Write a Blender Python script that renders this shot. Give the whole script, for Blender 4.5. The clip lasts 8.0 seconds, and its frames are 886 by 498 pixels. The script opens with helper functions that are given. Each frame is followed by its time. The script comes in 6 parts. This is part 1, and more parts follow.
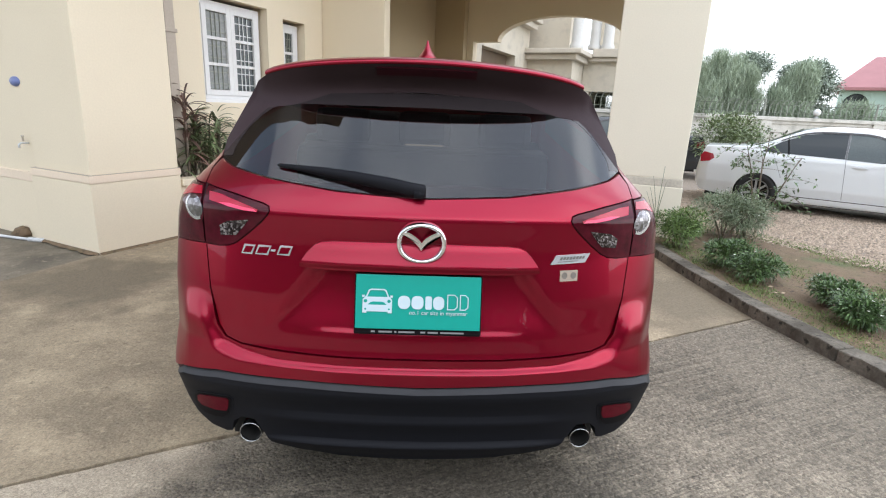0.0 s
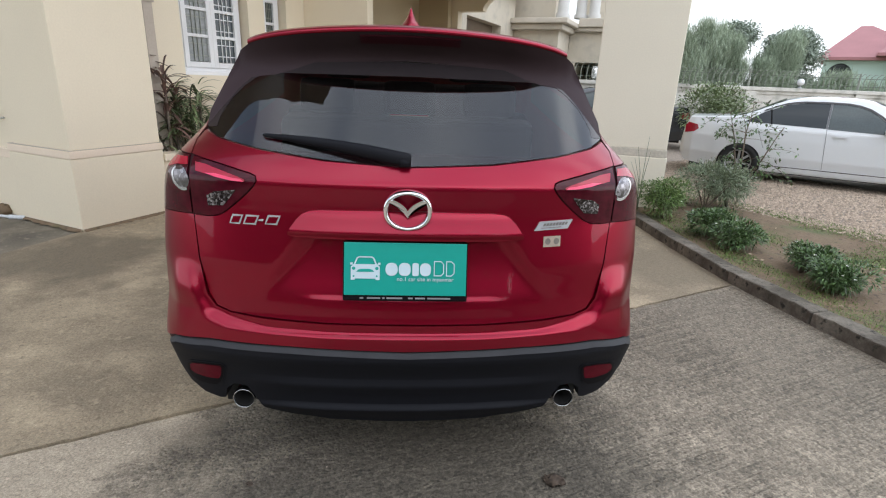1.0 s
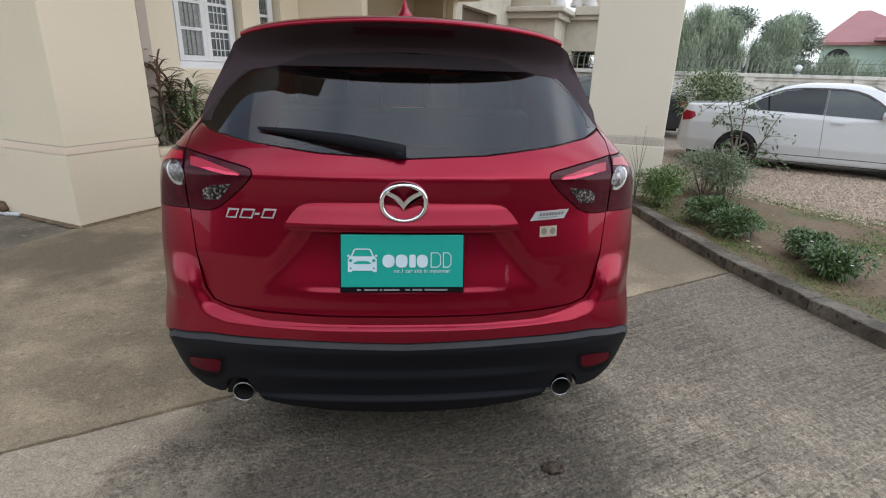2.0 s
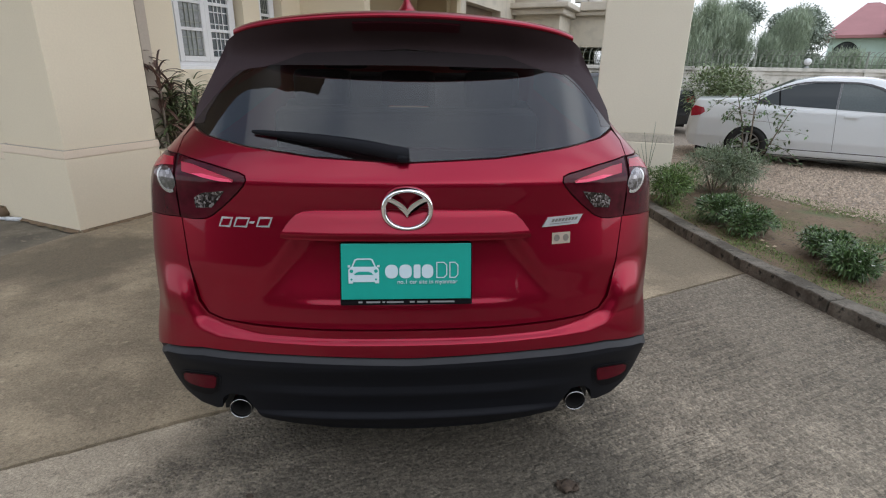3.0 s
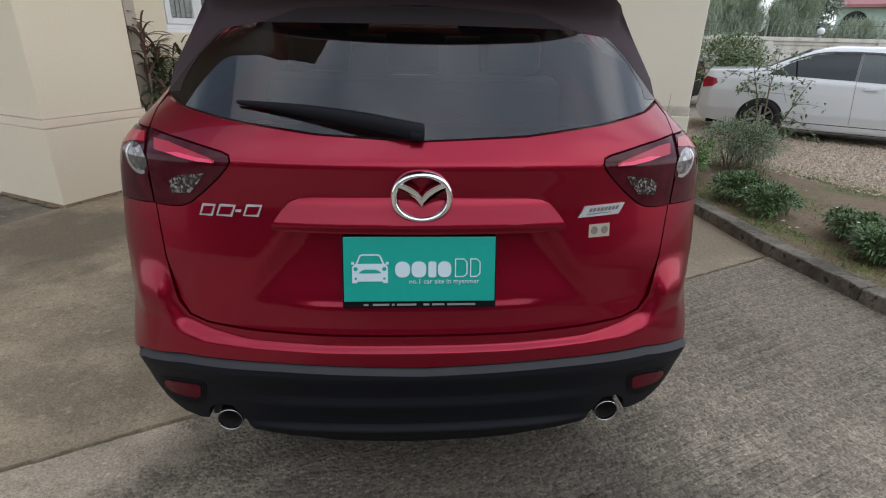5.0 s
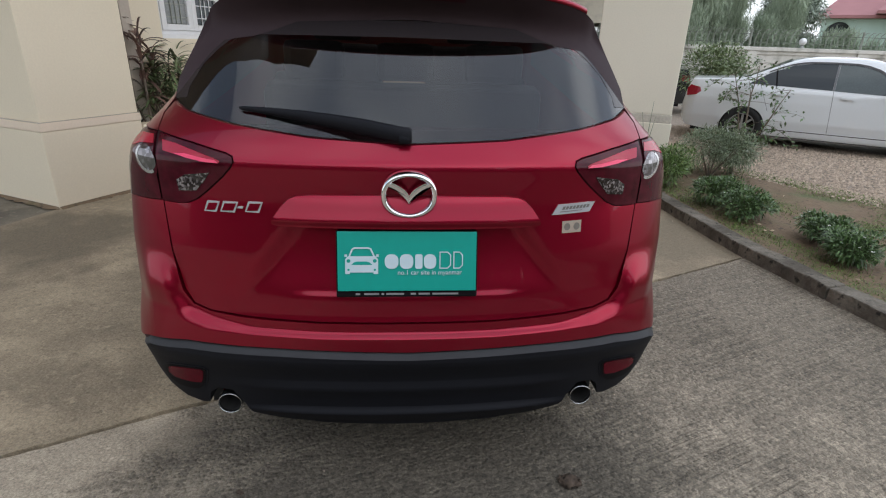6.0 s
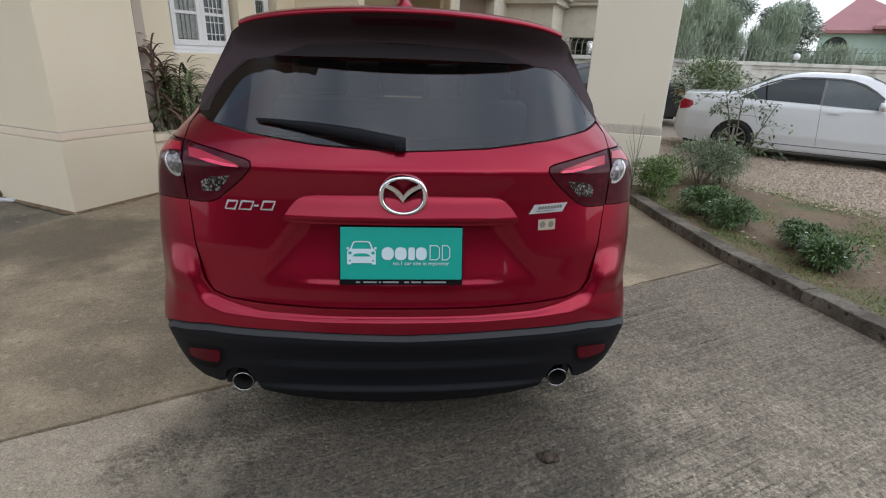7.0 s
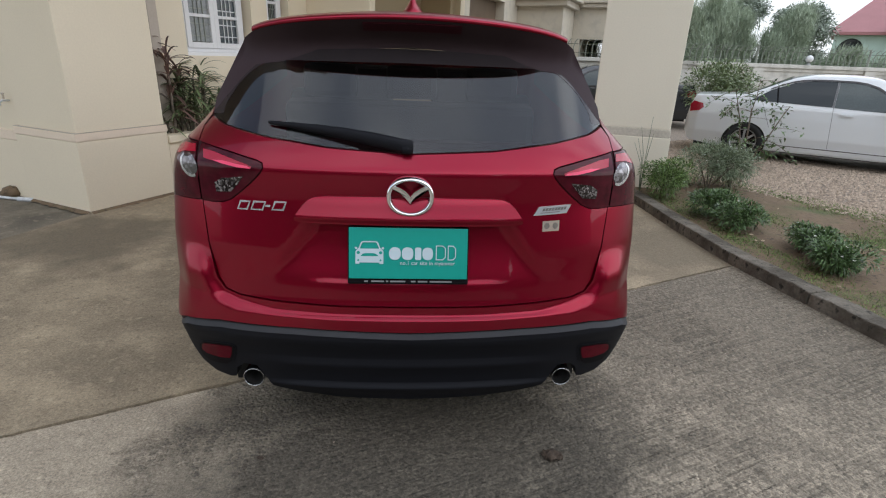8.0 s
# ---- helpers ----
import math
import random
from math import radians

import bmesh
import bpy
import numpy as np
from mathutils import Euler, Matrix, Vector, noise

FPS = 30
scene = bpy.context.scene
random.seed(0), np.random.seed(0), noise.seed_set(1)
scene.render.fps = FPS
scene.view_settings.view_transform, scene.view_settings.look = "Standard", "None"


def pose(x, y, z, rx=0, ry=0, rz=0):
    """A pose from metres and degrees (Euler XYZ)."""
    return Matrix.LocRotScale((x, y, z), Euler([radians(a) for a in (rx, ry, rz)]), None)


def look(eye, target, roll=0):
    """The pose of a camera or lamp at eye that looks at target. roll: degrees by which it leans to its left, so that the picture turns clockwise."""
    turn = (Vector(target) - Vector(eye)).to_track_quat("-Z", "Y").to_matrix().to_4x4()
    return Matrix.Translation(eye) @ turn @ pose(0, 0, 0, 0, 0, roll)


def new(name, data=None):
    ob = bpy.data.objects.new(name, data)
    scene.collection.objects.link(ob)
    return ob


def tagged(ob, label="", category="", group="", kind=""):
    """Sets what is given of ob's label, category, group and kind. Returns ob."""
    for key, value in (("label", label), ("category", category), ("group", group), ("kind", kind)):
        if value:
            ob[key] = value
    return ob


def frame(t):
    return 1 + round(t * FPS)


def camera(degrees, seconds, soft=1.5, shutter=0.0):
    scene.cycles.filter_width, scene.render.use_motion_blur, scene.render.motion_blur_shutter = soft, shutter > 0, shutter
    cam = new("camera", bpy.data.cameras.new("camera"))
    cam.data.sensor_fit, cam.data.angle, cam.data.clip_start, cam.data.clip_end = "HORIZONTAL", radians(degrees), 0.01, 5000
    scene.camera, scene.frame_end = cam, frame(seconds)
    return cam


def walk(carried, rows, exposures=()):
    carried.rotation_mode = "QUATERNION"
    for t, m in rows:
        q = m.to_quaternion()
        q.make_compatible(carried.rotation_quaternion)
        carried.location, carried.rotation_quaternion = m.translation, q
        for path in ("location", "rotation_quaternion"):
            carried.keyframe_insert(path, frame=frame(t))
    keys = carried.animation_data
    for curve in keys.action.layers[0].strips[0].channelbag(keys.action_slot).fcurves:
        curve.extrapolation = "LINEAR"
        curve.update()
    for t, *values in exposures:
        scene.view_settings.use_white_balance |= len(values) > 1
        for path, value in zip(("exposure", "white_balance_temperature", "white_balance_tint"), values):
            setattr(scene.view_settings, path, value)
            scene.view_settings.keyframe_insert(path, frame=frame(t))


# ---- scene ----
cam = camera(81.0, 8.0, soft=1.15)


PATH = [
    (0, (-0.015, -1.585, 1.546), (0.074, 0.342, 1.016), 2.6),
    (0.5, (-0.011, -1.607, 1.539), (0.104, 0.304, 0.96), 2.4),
    (1, (-0.011, -1.627, 1.532), (0.128, 0.269, 0.911), 2.3),
    (1.5, (-0.008, -1.641, 1.533), (0.141, 0.246, 0.887), 1.9),
    (3, (0.001, -1.519, 1.531), (0.124, 0.365, 0.872), 0.9),
    (3.5, (-0.006, -1.388, 1.527), (0.106, 0.485, 0.836), 0.9),
    (4, (-0.023, -1.261, 1.51), (0.086, 0.599, 0.785), 1.0),
    (5.5, (-0.048, -1.268, 1.508), (0.104, 0.573, 0.743), 1.7),
    (6, (-0.037, -1.401, 1.527), (0.129, 0.45, 0.786), 1.9),
    (6.5, (-0.024, -1.532, 1.543), (0.144, 0.327, 0.828), 2.0),
    (7, (-0.016, -1.631, 1.556), (0.145, 0.235, 0.855), 2.1),
    (7.5, (-0.01, -1.68, 1.565), (0.135, 0.189, 0.868), 2.1),
    (8, (-0.008, -1.672, 1.567), (0.118, 0.199, 0.87), 2.1),
]
walk(cam, [(t, look(eye, target, roll)) for t, eye, target, roll in PATH],
     exposures=[(0, 0.95, 6240, 9), (0.3, 0.79, 6240, 9), (0.7, 0.70, 6240, 9), (1.2, 0.55, 6240, 9), (1.8, 0.41, 6240, 9), (3.0, 0.21, 6240, 9), (4.0, 0.17, 6240, 9), (5.5, 0.20, 6240, 9), (6.5, 0.22, 6240, 9), (8.0, 0.22, 6240, 9)])

# ---- light ----
world = bpy.data.worlds.new("overcast_sky")
scene.world = world
world.use_nodes = True
wn, wl = world.node_tree.nodes, world.node_tree.links
wn.clear()
sky = wn.new("ShaderNodeTexSky")
sky.sky_type, sky.sun_disc = "NISHITA", False
sky.sun_elevation, sky.sun_rotation = radians(50), radians(135)
sky.air_density, sky.dust_density = 1.0, 3.0
w_co = wn.new("ShaderNodeTexCoord")
w_noise = wn.new("ShaderNodeTexNoise")
w_noise.inputs["Scale"].default_value, w_noise.inputs["Detail"].default_value = 3.4, 5
w_ramp = wn.new("ShaderNodeValToRGB")
w_ramp.color_ramp.elements[0].position, w_ramp.color_ramp.elements[1].position = 0.42, 0.60
w_ramp.color_ramp.elements[0].color, w_ramp.color_ramp.elements[1].color = (3.9, 4.7, 6.3, 1), (11.2, 11.7, 12.6, 1)
w_mix = wn.new("ShaderNodeMix")
w_mix.data_type = "RGBA"
w_mix.inputs[0].default_value = 0.85
w_bg, w_out = wn.new("ShaderNodeBackground"), wn.new("ShaderNodeOutputWorld")
w_bg.inputs["Strength"].default_value = 0.12
w_long = wn.new("ShaderNodeMapping")
w_long.inputs["Scale"].default_value = (0.42, 1.15, 1.0)
w_long.inputs["Location"].default_value = (0.35, 0.2, 0.0)
wl.new(w_co.outputs["Generated"], w_long.inputs["Vector"])
wl.new(w_long.outputs["Vector"], w_noise.inputs["Vector"])
wl.new(w_noise.outputs["Fac"], w_ramp.inputs["Fac"])
wl.new(sky.outputs["Color"], w_mix.inputs[6])
# white haze low in the sky
w_axis, w_low, w_haze = wn.new("ShaderNodeSeparateXYZ"), wn.new("ShaderNodeMapRange"), wn.new("ShaderNodeMix")
w_haze.data_type = "RGBA"
for key, v in (("From Min", 0.22), ("From Max", 0.50), ("To Min", 1.0), ("To Max", 0.0)):
    w_low.inputs[key].default_value = v
w_haze.inputs[7].default_value = (11.4, 11.6, 11.9, 1)
wl.new(w_co.outputs["Generated"], w_axis.inputs["Vector"])
wl.new(w_axis.outputs["Z"], w_low.inputs["Value"])
wl.new(w_low.outputs["Result"], w_haze.inputs[0])
wl.new(w_ramp.outputs["Color"], w_haze.inputs[6])
wl.new(w_haze.outputs[2], w_mix.inputs[7])
# the cloud is brightest round the hidden sun
w_sun, w_glow, w_lit = wn.new("ShaderNodeVectorMath"), wn.new("ShaderNodeMapRange"), wn.new("ShaderNodeVectorMath")
w_sun.operation, w_lit.operation = "DOT_PRODUCT", "SCALE"
w_sun.inputs[1].default_value = Vector((10, -6, 14)).normalized()
for key, v in (("From Min", 0.25), ("From Max", 0.98), ("To Min", 0.84), ("To Max", 1.24)):
    w_glow.inputs[key].default_value = v
wl.new(w_co.outputs["Generated"], w_sun.inputs[0])
wl.new(w_sun.outputs["Value"], w_glow.inputs["Value"])
wl.new(w_mix.outputs[2], w_lit.inputs[0])
wl.new(w_glow.outputs["Result"], w_lit.inputs["Scale"])
wl.new(w_lit.outputs[0], w_bg.inputs["Color"])
wl.new(w_bg.outputs["Background"], w_out.inputs["Surface"])

sun = new("sun", bpy.data.lights.new("sun", "SUN"))
sun.data.energy, sun.data.angle, sun.data.color = 1.0, radians(140), (1.0, 0.96, 0.9)
sun.matrix_world = look((10, -10, 17), (0, 0, 0))


# ---- materials ----
def mat(name, c, rough=0.6, metal=0.0, var=0.12, scale=3.0, fine=40.0, bump=0.05, coat=0.0, island=0.0, spec=0.5, trans=0.0, ior=1.45, space="Object", lift=(1, 1, 1), emit=0.0):
    """A surface with variation at two scales, fine relief, and a spread of tone from piece to piece."""
    m = bpy.data.materials.new(name)
    m.use_nodes = True
    n, l = m.node_tree.nodes, m.node_tree.links
    b = n["Principled BSDF"]
    b.inputs["Roughness"].default_value, b.inputs["Metallic"].default_value = rough, metal
    b.inputs["Coat Weight"].default_value, b.inputs["Coat Roughness"].default_value = coat, 0.04
    b.inputs["Specular IOR Level"].default_value = spec
    b.inputs["Transmission Weight"].default_value, b.inputs["IOR"].default_value = trans, ior
    if emit:
        b.inputs["Emission Color"].default_value, b.inputs["Emission Strength"].default_value = (*c, 1), emit
    co = n.new("ShaderNodeTexCoord")
    big, small = n.new("ShaderNodeTexNoise"), n.new("ShaderNodeTexNoise")
    for t, s, d in ((big, scale, 4), (small, fine, 5)):
        t.inputs["Scale"].default_value, t.inputs["Detail"].default_value = s, d
        l.new(co.outputs[space], t.inputs["Vector"])
    if var or island:
        mixed = n.new("ShaderNodeMath")
        mixed.operation = "ADD"
        l.new(big.outputs["Fac"], mixed.inputs[0])
        l.new(small.outputs["Fac"], mixed.inputs[1])
        span = n.new("ShaderNodeMapRange")
        span.inputs[1].default_value, span.inputs[2].default_value = 0.6, 1.4
        span.inputs[3].default_value, span.inputs[4].default_value = 1 - var, 1 + var
        l.new(mixed.outputs[0], span.inputs[0])
        factor = span.outputs[0]
        if island:
            geo = n.new("ShaderNodeNewGeometry")
            tone = n.new("ShaderNodeMapRange")
            tone.inputs[3].default_value, tone.inputs[4].default_value = 1 - island, 1 + island
            l.new(geo.outputs["Random Per Island"], tone.inputs[0])
            times = n.new("ShaderNodeMath")
            times.operation = "MULTIPLY"
            l.new(factor, times.inputs[0])
            l.new(tone.outputs[0], times.inputs[1])
            factor = times.outputs[0]
        paint = n.new("ShaderNodeVectorMath")
        paint.operation = "SCALE"
        paint.inputs[0].default_value = c
        l.new(factor, paint.inputs["Scale"])
        l.new(paint.outputs[0], b.inputs["Base Color"])
    else:
        b.inputs["Base Color"].default_value = (*c, 1)
    if bump:
        rel = n.new("ShaderNodeBump")
        rel.inputs["Strength"].default_value, rel.inputs["Distance"].default_value = bump, 0.02
        l.new(small.outputs["Fac"], rel.inputs["Height"])
        l.new(rel.outputs["Normal"], b.inputs["Normal"])
    return m


def ramp_between(m, a, b_col, scale, lo, hi, detail=6, rot=0.0, stretch=(1, 1, 1)):
    """Adds shaped stains of a second colour over a material's base colour."""
    n, l = m.node_tree.nodes, m.node_tree.links
    b = n["Principled BSDF"]
    src = b.inputs["Base Color"].links[0].from_socket
    co, mp, t, r, mx = n.new("ShaderNodeTexCoord"), n.new("ShaderNodeMapping"), n.new("ShaderNodeTexNoise"), n.new("ShaderNodeMapRange"), n.new("ShaderNodeMix")
    mp.inputs["Rotation"].default_value[2] = radians(rot)
    mp.inputs["Scale"].default_value = stretch
    mp.inputs["Location"].default_value = (a, a * 0.7, 0)
    t.inputs["Scale"].default_value, t.inputs["Detail"].default_value = scale, detail
    r.inputs[1].default_value, r.inputs[2].default_value = lo, hi
    mx.data_type = "RGBA"
    l.new(co.outputs["Object"], mp.inputs["Vector"])
    l.new(mp.outputs["Vector"], t.inputs["Vector"])
    l.new(t.outputs["Fac"], r.inputs[0])
    l.new(r.outputs[0], mx.inputs[0])
    l.new(src, mx.inputs[6])
    mx.inputs[7].default_value = (*b_col, 1)
    l.new(mx.outputs[2], b.inputs["Base Color"])
    return m


def brushed_concrete(name, c, line_depth, rot, stones=0.0, speckle=0.25, dark_patches=(), worn_from=None):
    """Concrete with broom lines, exposed stones, worn patches and, where there are any, dark patches with ragged rims.
    """
    m = mat(name, c, 0.85, var=0.16, scale=1.1, fine=26, bump=0.2)
    ramp_between(m, 3.1, tuple(v * 0.55 for v in c), 0.8, 0.50, 0.70, 9)
    ramp_between(m, 7.7, tuple(min(1, v * 1.35) for v in c), 2.6, 0.50, 0.70, 9)
    ramp_between(m, 5.2, tuple(v * 0.72 for v in c), 3.4, 0.54, 0.74, 12)
    ramp_between(m, 9.4, tuple(min(1, v * 1.32) for v in c), 14.0, 0.58, 0.72, 9)
    ramp_between(m, 1.3, tuple(v * 0.68 for v in c), 22.0, 0.60, 0.72, 9)
    n, l = m.node_tree.nodes, m.node_tree.links
    b = n["Principled BSDF"]
    co = n.new("ShaderNodeTexCoord")

    def node(kind, **at):
        q = n.new(kind)
        for k, v in at.items():
            q.inputs[k].default_value = v
        return q

    def spread(src, lo, hi, a2, b2):
        q = n.new("ShaderNodeMapRange")
        for k, v in zip((1, 2, 3, 4), (lo, hi, a2, b2)):
            q.inputs[k].default_value = v
        l.new(src, q.inputs[0])
        return q.outputs[0]

    def times(u, v):
        q = n.new("ShaderNodeMath")
        q.operation = "MULTIPLY"
        l.new(u, q.inputs[0])
        l.new(v, q.inputs[1])
        return q.outputs[0]

    def relief(height, strength, depth, under):
        q = node("ShaderNodeBump", Strength=strength, Distance=depth)
        l.new(height, q.inputs["Height"])
        l.new(under, q.inputs["Normal"])
        return q.outputs["Normal"]

    where = co.outputs["Object"]
    colour = b.inputs["Base Color"].links[0].from_socket
    normal = b.inputs["Normal"].links[0].from_socket
    for dark_patch in dark_patches:
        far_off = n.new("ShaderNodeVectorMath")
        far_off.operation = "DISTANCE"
        far_off.inputs[1].default_value = (dark_patch[0], dark_patch[1], 0)
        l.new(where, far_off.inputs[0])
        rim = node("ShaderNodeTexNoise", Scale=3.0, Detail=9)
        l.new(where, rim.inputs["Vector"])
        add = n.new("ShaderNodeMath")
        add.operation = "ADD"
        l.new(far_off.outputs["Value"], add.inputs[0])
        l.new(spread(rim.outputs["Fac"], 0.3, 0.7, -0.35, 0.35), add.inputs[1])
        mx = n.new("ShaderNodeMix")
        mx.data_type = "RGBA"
        l.new(spread(add.outputs[0], dark_patch[2] * 0.55, dark_patch[2] * 1.25, 1.0, 0.0), mx.inputs[0])
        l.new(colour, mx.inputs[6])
        mx.inputs[7].default_value = (*[v * dark_patch[3] for v in c], 1)
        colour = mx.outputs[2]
    # the trowelled skin stays whole on one side of a ragged line
    skin = None
    if worn_from is not None:
        axis, edge = n.new("ShaderNodeSeparateXYZ"), node("ShaderNodeTexNoise", Scale=2.2, Detail=10, Roughness=0.65)
        l.new(where, axis.inputs[0])
        l.new(where, edge.inputs["Vector"])
        both = n.new("ShaderNodeMath")
        both.operation = "ADD"
        l.new(axis.outputs["X"], both.inputs[0])
        l.new(spread(edge.outputs["Fac"], 0.25, 0.75, -0.7, 0.7), both.inputs[1])
        skin = spread(both.outputs[0], worn_from - 0.08, worn_from + 0.12, 0.0, 1.0)

    def where_worn(src):
        """A tone that only shows where the skin has worn away."""
        if skin is None:
            return src
        q = n.new("ShaderNodeMix")
        l.new(skin, q.inputs[0])
        q.inputs[2].default_value = 1.0
        l.new(src, q.inputs[3])
        return q.outputs[0]

    def worn_relief(height, strength, depth, under):
        q = node("ShaderNodeBump", Strength=strength, Distance=depth)
        if skin is not None:
            l.new(spread(skin, 0, 1, strength * 0.12, strength), q.inputs["Strength"])
        l.new(height, q.inputs["Height"])
        l.new(under, q.inputs["Normal"])
        return q.outputs["Normal"]

    # broom lines, strong in some places and worn off in others
    turn, long = n.new("ShaderNodeMapping"), n.new("ShaderNodeMapping")
    turn.inputs["Rotation"].default_value[2] = radians(rot)
    long.inputs["Scale"].default_value = (0.8, 46, 1)
    l.new(where, turn.inputs["Vector"])
    l.new(turn.outputs["Vector"], long.inputs["Vector"])
    wv = node("ShaderNodeTexNoise", Scale=1.0, Detail=3, Roughness=0.55, Distortion=0.15)
    l.new(long.outputs["Vector"], wv.inputs["Vector"])
    worn = node("ShaderNodeTexNoise", Scale=1.3, Detail=5)
    l.new(where, worn.inputs["Vector"])
    keep = spread(worn.outputs["Fac"], 0.44, 0.58, 0.05, 1.0)
    if skin is not None:
        keep = times(keep, spread(axis.outputs["X"], -0.4, 0.5, 0.12, 1.0))
    groove = times(spread(wv.outputs["Fac"], 0.36, 0.50, 1.0, 0.0), keep)
    normal = worn_relief(spread(groove, 0, 1, 1, 0), line_depth, 0.010, normal)
    tone = where_worn(spread(groove, 0, 1, 0.92, 0.90 - line_depth * 0.17))
    if skin is not None:
        tone = times(tone, spread(skin, 0, 1, 1.10, 0.92))
    grit = node("ShaderNodeTexNoise", Scale=95, Detail=8, Roughness=0.85)
    l.new(where, grit.inputs["Vector"])
    tone = times(tone, spread(grit.outputs["Fac"], 0.38, 0.62, 1 - speckle, 1 + speckle))
    normal = relief(grit.outputs["Fac"], 0.5, 0.006, normal)
    peel = node("ShaderNodeTexNoise", Scale=38, Detail=4, Roughness=0.6)
    l.new(where, peel.inputs["Vector"])
    normal = relief(peel.outputs["Fac"], 0.7, 0.010, normal)
    tone = times(tone, spread(peel.outputs["Fac"], 0.35, 0.65, 0.95, 1.05))
    # fine brush lines over the whole slab
    brush = n.new("ShaderNodeMapping")
    brush.inputs["Scale"].default_value = (1.5, 105, 1)
    l.new(turn.outputs["Vector"], brush.inputs["Vector"])
    fine = node("ShaderNodeTexNoise", Scale=1.0, Detail=8, Roughness=0.7, Distortion=0.3)
    l.new(brush.outputs["Vector"], fine.inputs["Vector"])
    tone = times(tone, spread(fine.outputs["Fac"], 0.35, 0.65, 1 - line_depth * 0.22, 1 + line_depth * 0.22)) if skin is None else times(tone, where_worn(spread(fine.outputs["Fac"], 0.35, 0.65, 1 - line_depth * 0.25, 1 + line_depth * 0.25)))
    normal = worn_relief(fine.outputs["Fac"], line_depth * 0.7, 0.008, normal)
    if stones:
        vo = node("ShaderNodeTexVoronoi", Scale=60)
        l.new(where, vo.inputs["Vector"])
        tone = times(tone, where_worn(spread(vo.outputs["Color"], 0, 1, 1 - stones, 1 + stones)))
        normal = worn_relief(spread(vo.outputs["Distance"], 0, 0.6, 1, 0), min(1.0, stones * 1.6), 0.009, normal)
    scale = n.new("ShaderNodeVectorMath")
    scale.operation = "SCALE"
    l.new(colour, scale.inputs[0])
    l.new(tone, scale.inputs["Scale"])
    l.new(scale.outputs[0], b.inputs["Base Color"])
    l.new(normal, b.inputs["Normal"])
    return m


def glints(name, dark, bright, scale, rough):
    """A faceted lamp inside, its glints painted as bright and dark cells of base colour."""
    m = mat(name, dark, rough, metal=0.6, var=0, bump=0, coat=1.0)
    n, l = m.node_tree.nodes, m.node_tree.links
    co, vo, r = n.new("ShaderNodeTexCoord"), n.new("ShaderNodeTexVoronoi"), n.new("ShaderNodeValToRGB")
    vo.inputs["Scale"].default_value = scale
    r.color_ramp.elements[0].position, r.color_ramp.elements[1].position = 0.45, 0.9
    r.color_ramp.elements[0].color, r.color_ramp.elements[1].color = (*dark, 1), (*bright, 1)
    l.new(co.outputs["Object"], vo.inputs["Vector"])
    l.new(vo.outputs["Color"], r.inputs["Fac"])
    l.new(r.outputs["Color"], n["Principled BSDF"].inputs["Base Color"])
    return m


CREAM = mat("cream_wall_paint", (0.75, 0.66, 0.50), 0.75, var=0.05, scale=0.8, fine=60, bump=0.03)
# the rear wing's cream and white, darker and greyer than CREAM and WHITE_PAINT
WING_CREAM = ramp_between(mat("darker_wing_cream", (0.58, 0.525, 0.43), 0.8, var=0.08, scale=0.8, fine=40, bump=0.05), 1.5, (0.46, 0.42, 0.35), 4, 0.5, 0.75)
COLUMN_WHITE = mat("greyer_white_column", (0.52, 0.51, 0.48), 0.6, var=0.1, scale=3, bump=0.02)
BROWN_PANE = mat("brown_shuttered_pane", (0.14, 0.10, 0.068), 0.35, var=0.2, scale=4, bump=0)
# browner and darker than CREAM, for the wall inside the porch
TAN = mat("olive_tan_wall", (0.46, 0.375, 0.245), 0.75, var=0.06, scale=1.0, fine=60, bump=0.06)
# the house cream again, with bluish sky light put into its colour
CREAM_SKYLIT = mat("skylit_cream_paint", (0.75, 0.69, 0.565), 0.75, var=0.05, scale=0.8, fine=60, bump=0.03)
CREAM_BAND = mat("peach_band_paint", (0.77, 0.645, 0.505), 0.75, var=0.06, scale=1.5, fine=60, bump=0.06)
WHITE_PAINT = mat("white_paint", (0.76, 0.76, 0.76), 0.45, var=0.04, bump=0.02)
STONE_CORNICE = mat("grey_weathered_cornice", (0.55, 0.50, 0.42), 0.8, var=0.2, scale=2, bump=0.1)
PIPE_GREY = mat("taupe_pipe_paint", (0.46, 0.40, 0.33), 0.6, var=0.08)
SLAB = brushed_concrete("worn_concrete", (0.315, 0.254, 0.170), 0.2, -22, 0.12, 0.34, ((-2.75, 2.65, 0.75, 0.55), (2.5, 2.7, 0.9, 0.70)))
# the first dark patch is a stain deepened with shade under the car's tail
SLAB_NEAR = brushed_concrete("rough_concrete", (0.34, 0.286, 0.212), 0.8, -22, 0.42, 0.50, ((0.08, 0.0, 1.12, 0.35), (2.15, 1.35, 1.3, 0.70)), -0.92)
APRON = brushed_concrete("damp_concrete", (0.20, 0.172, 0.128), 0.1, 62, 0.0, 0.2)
KERB = ramp_between(ramp_between(mat("mossy_kerb_concrete", (0.165, 0.145, 0.115), 0.95, var=0.35, scale=7, fine=55, bump=0.6), 2.0, (0.085, 0.073, 0.056), 6, 0.42, 0.60, 9), 6.0, (0.03, 0.028, 0.022), 17, 0.58, 0.68, 8)
SOIL = ramp_between(mat("bare_soil", (0.165, 0.115, 0.07), 0.95, var=0.25, scale=3, fine=60, bump=0.4), 4.0, (0.105, 0.115, 0.05), 1.6, 0.52, 0.70)
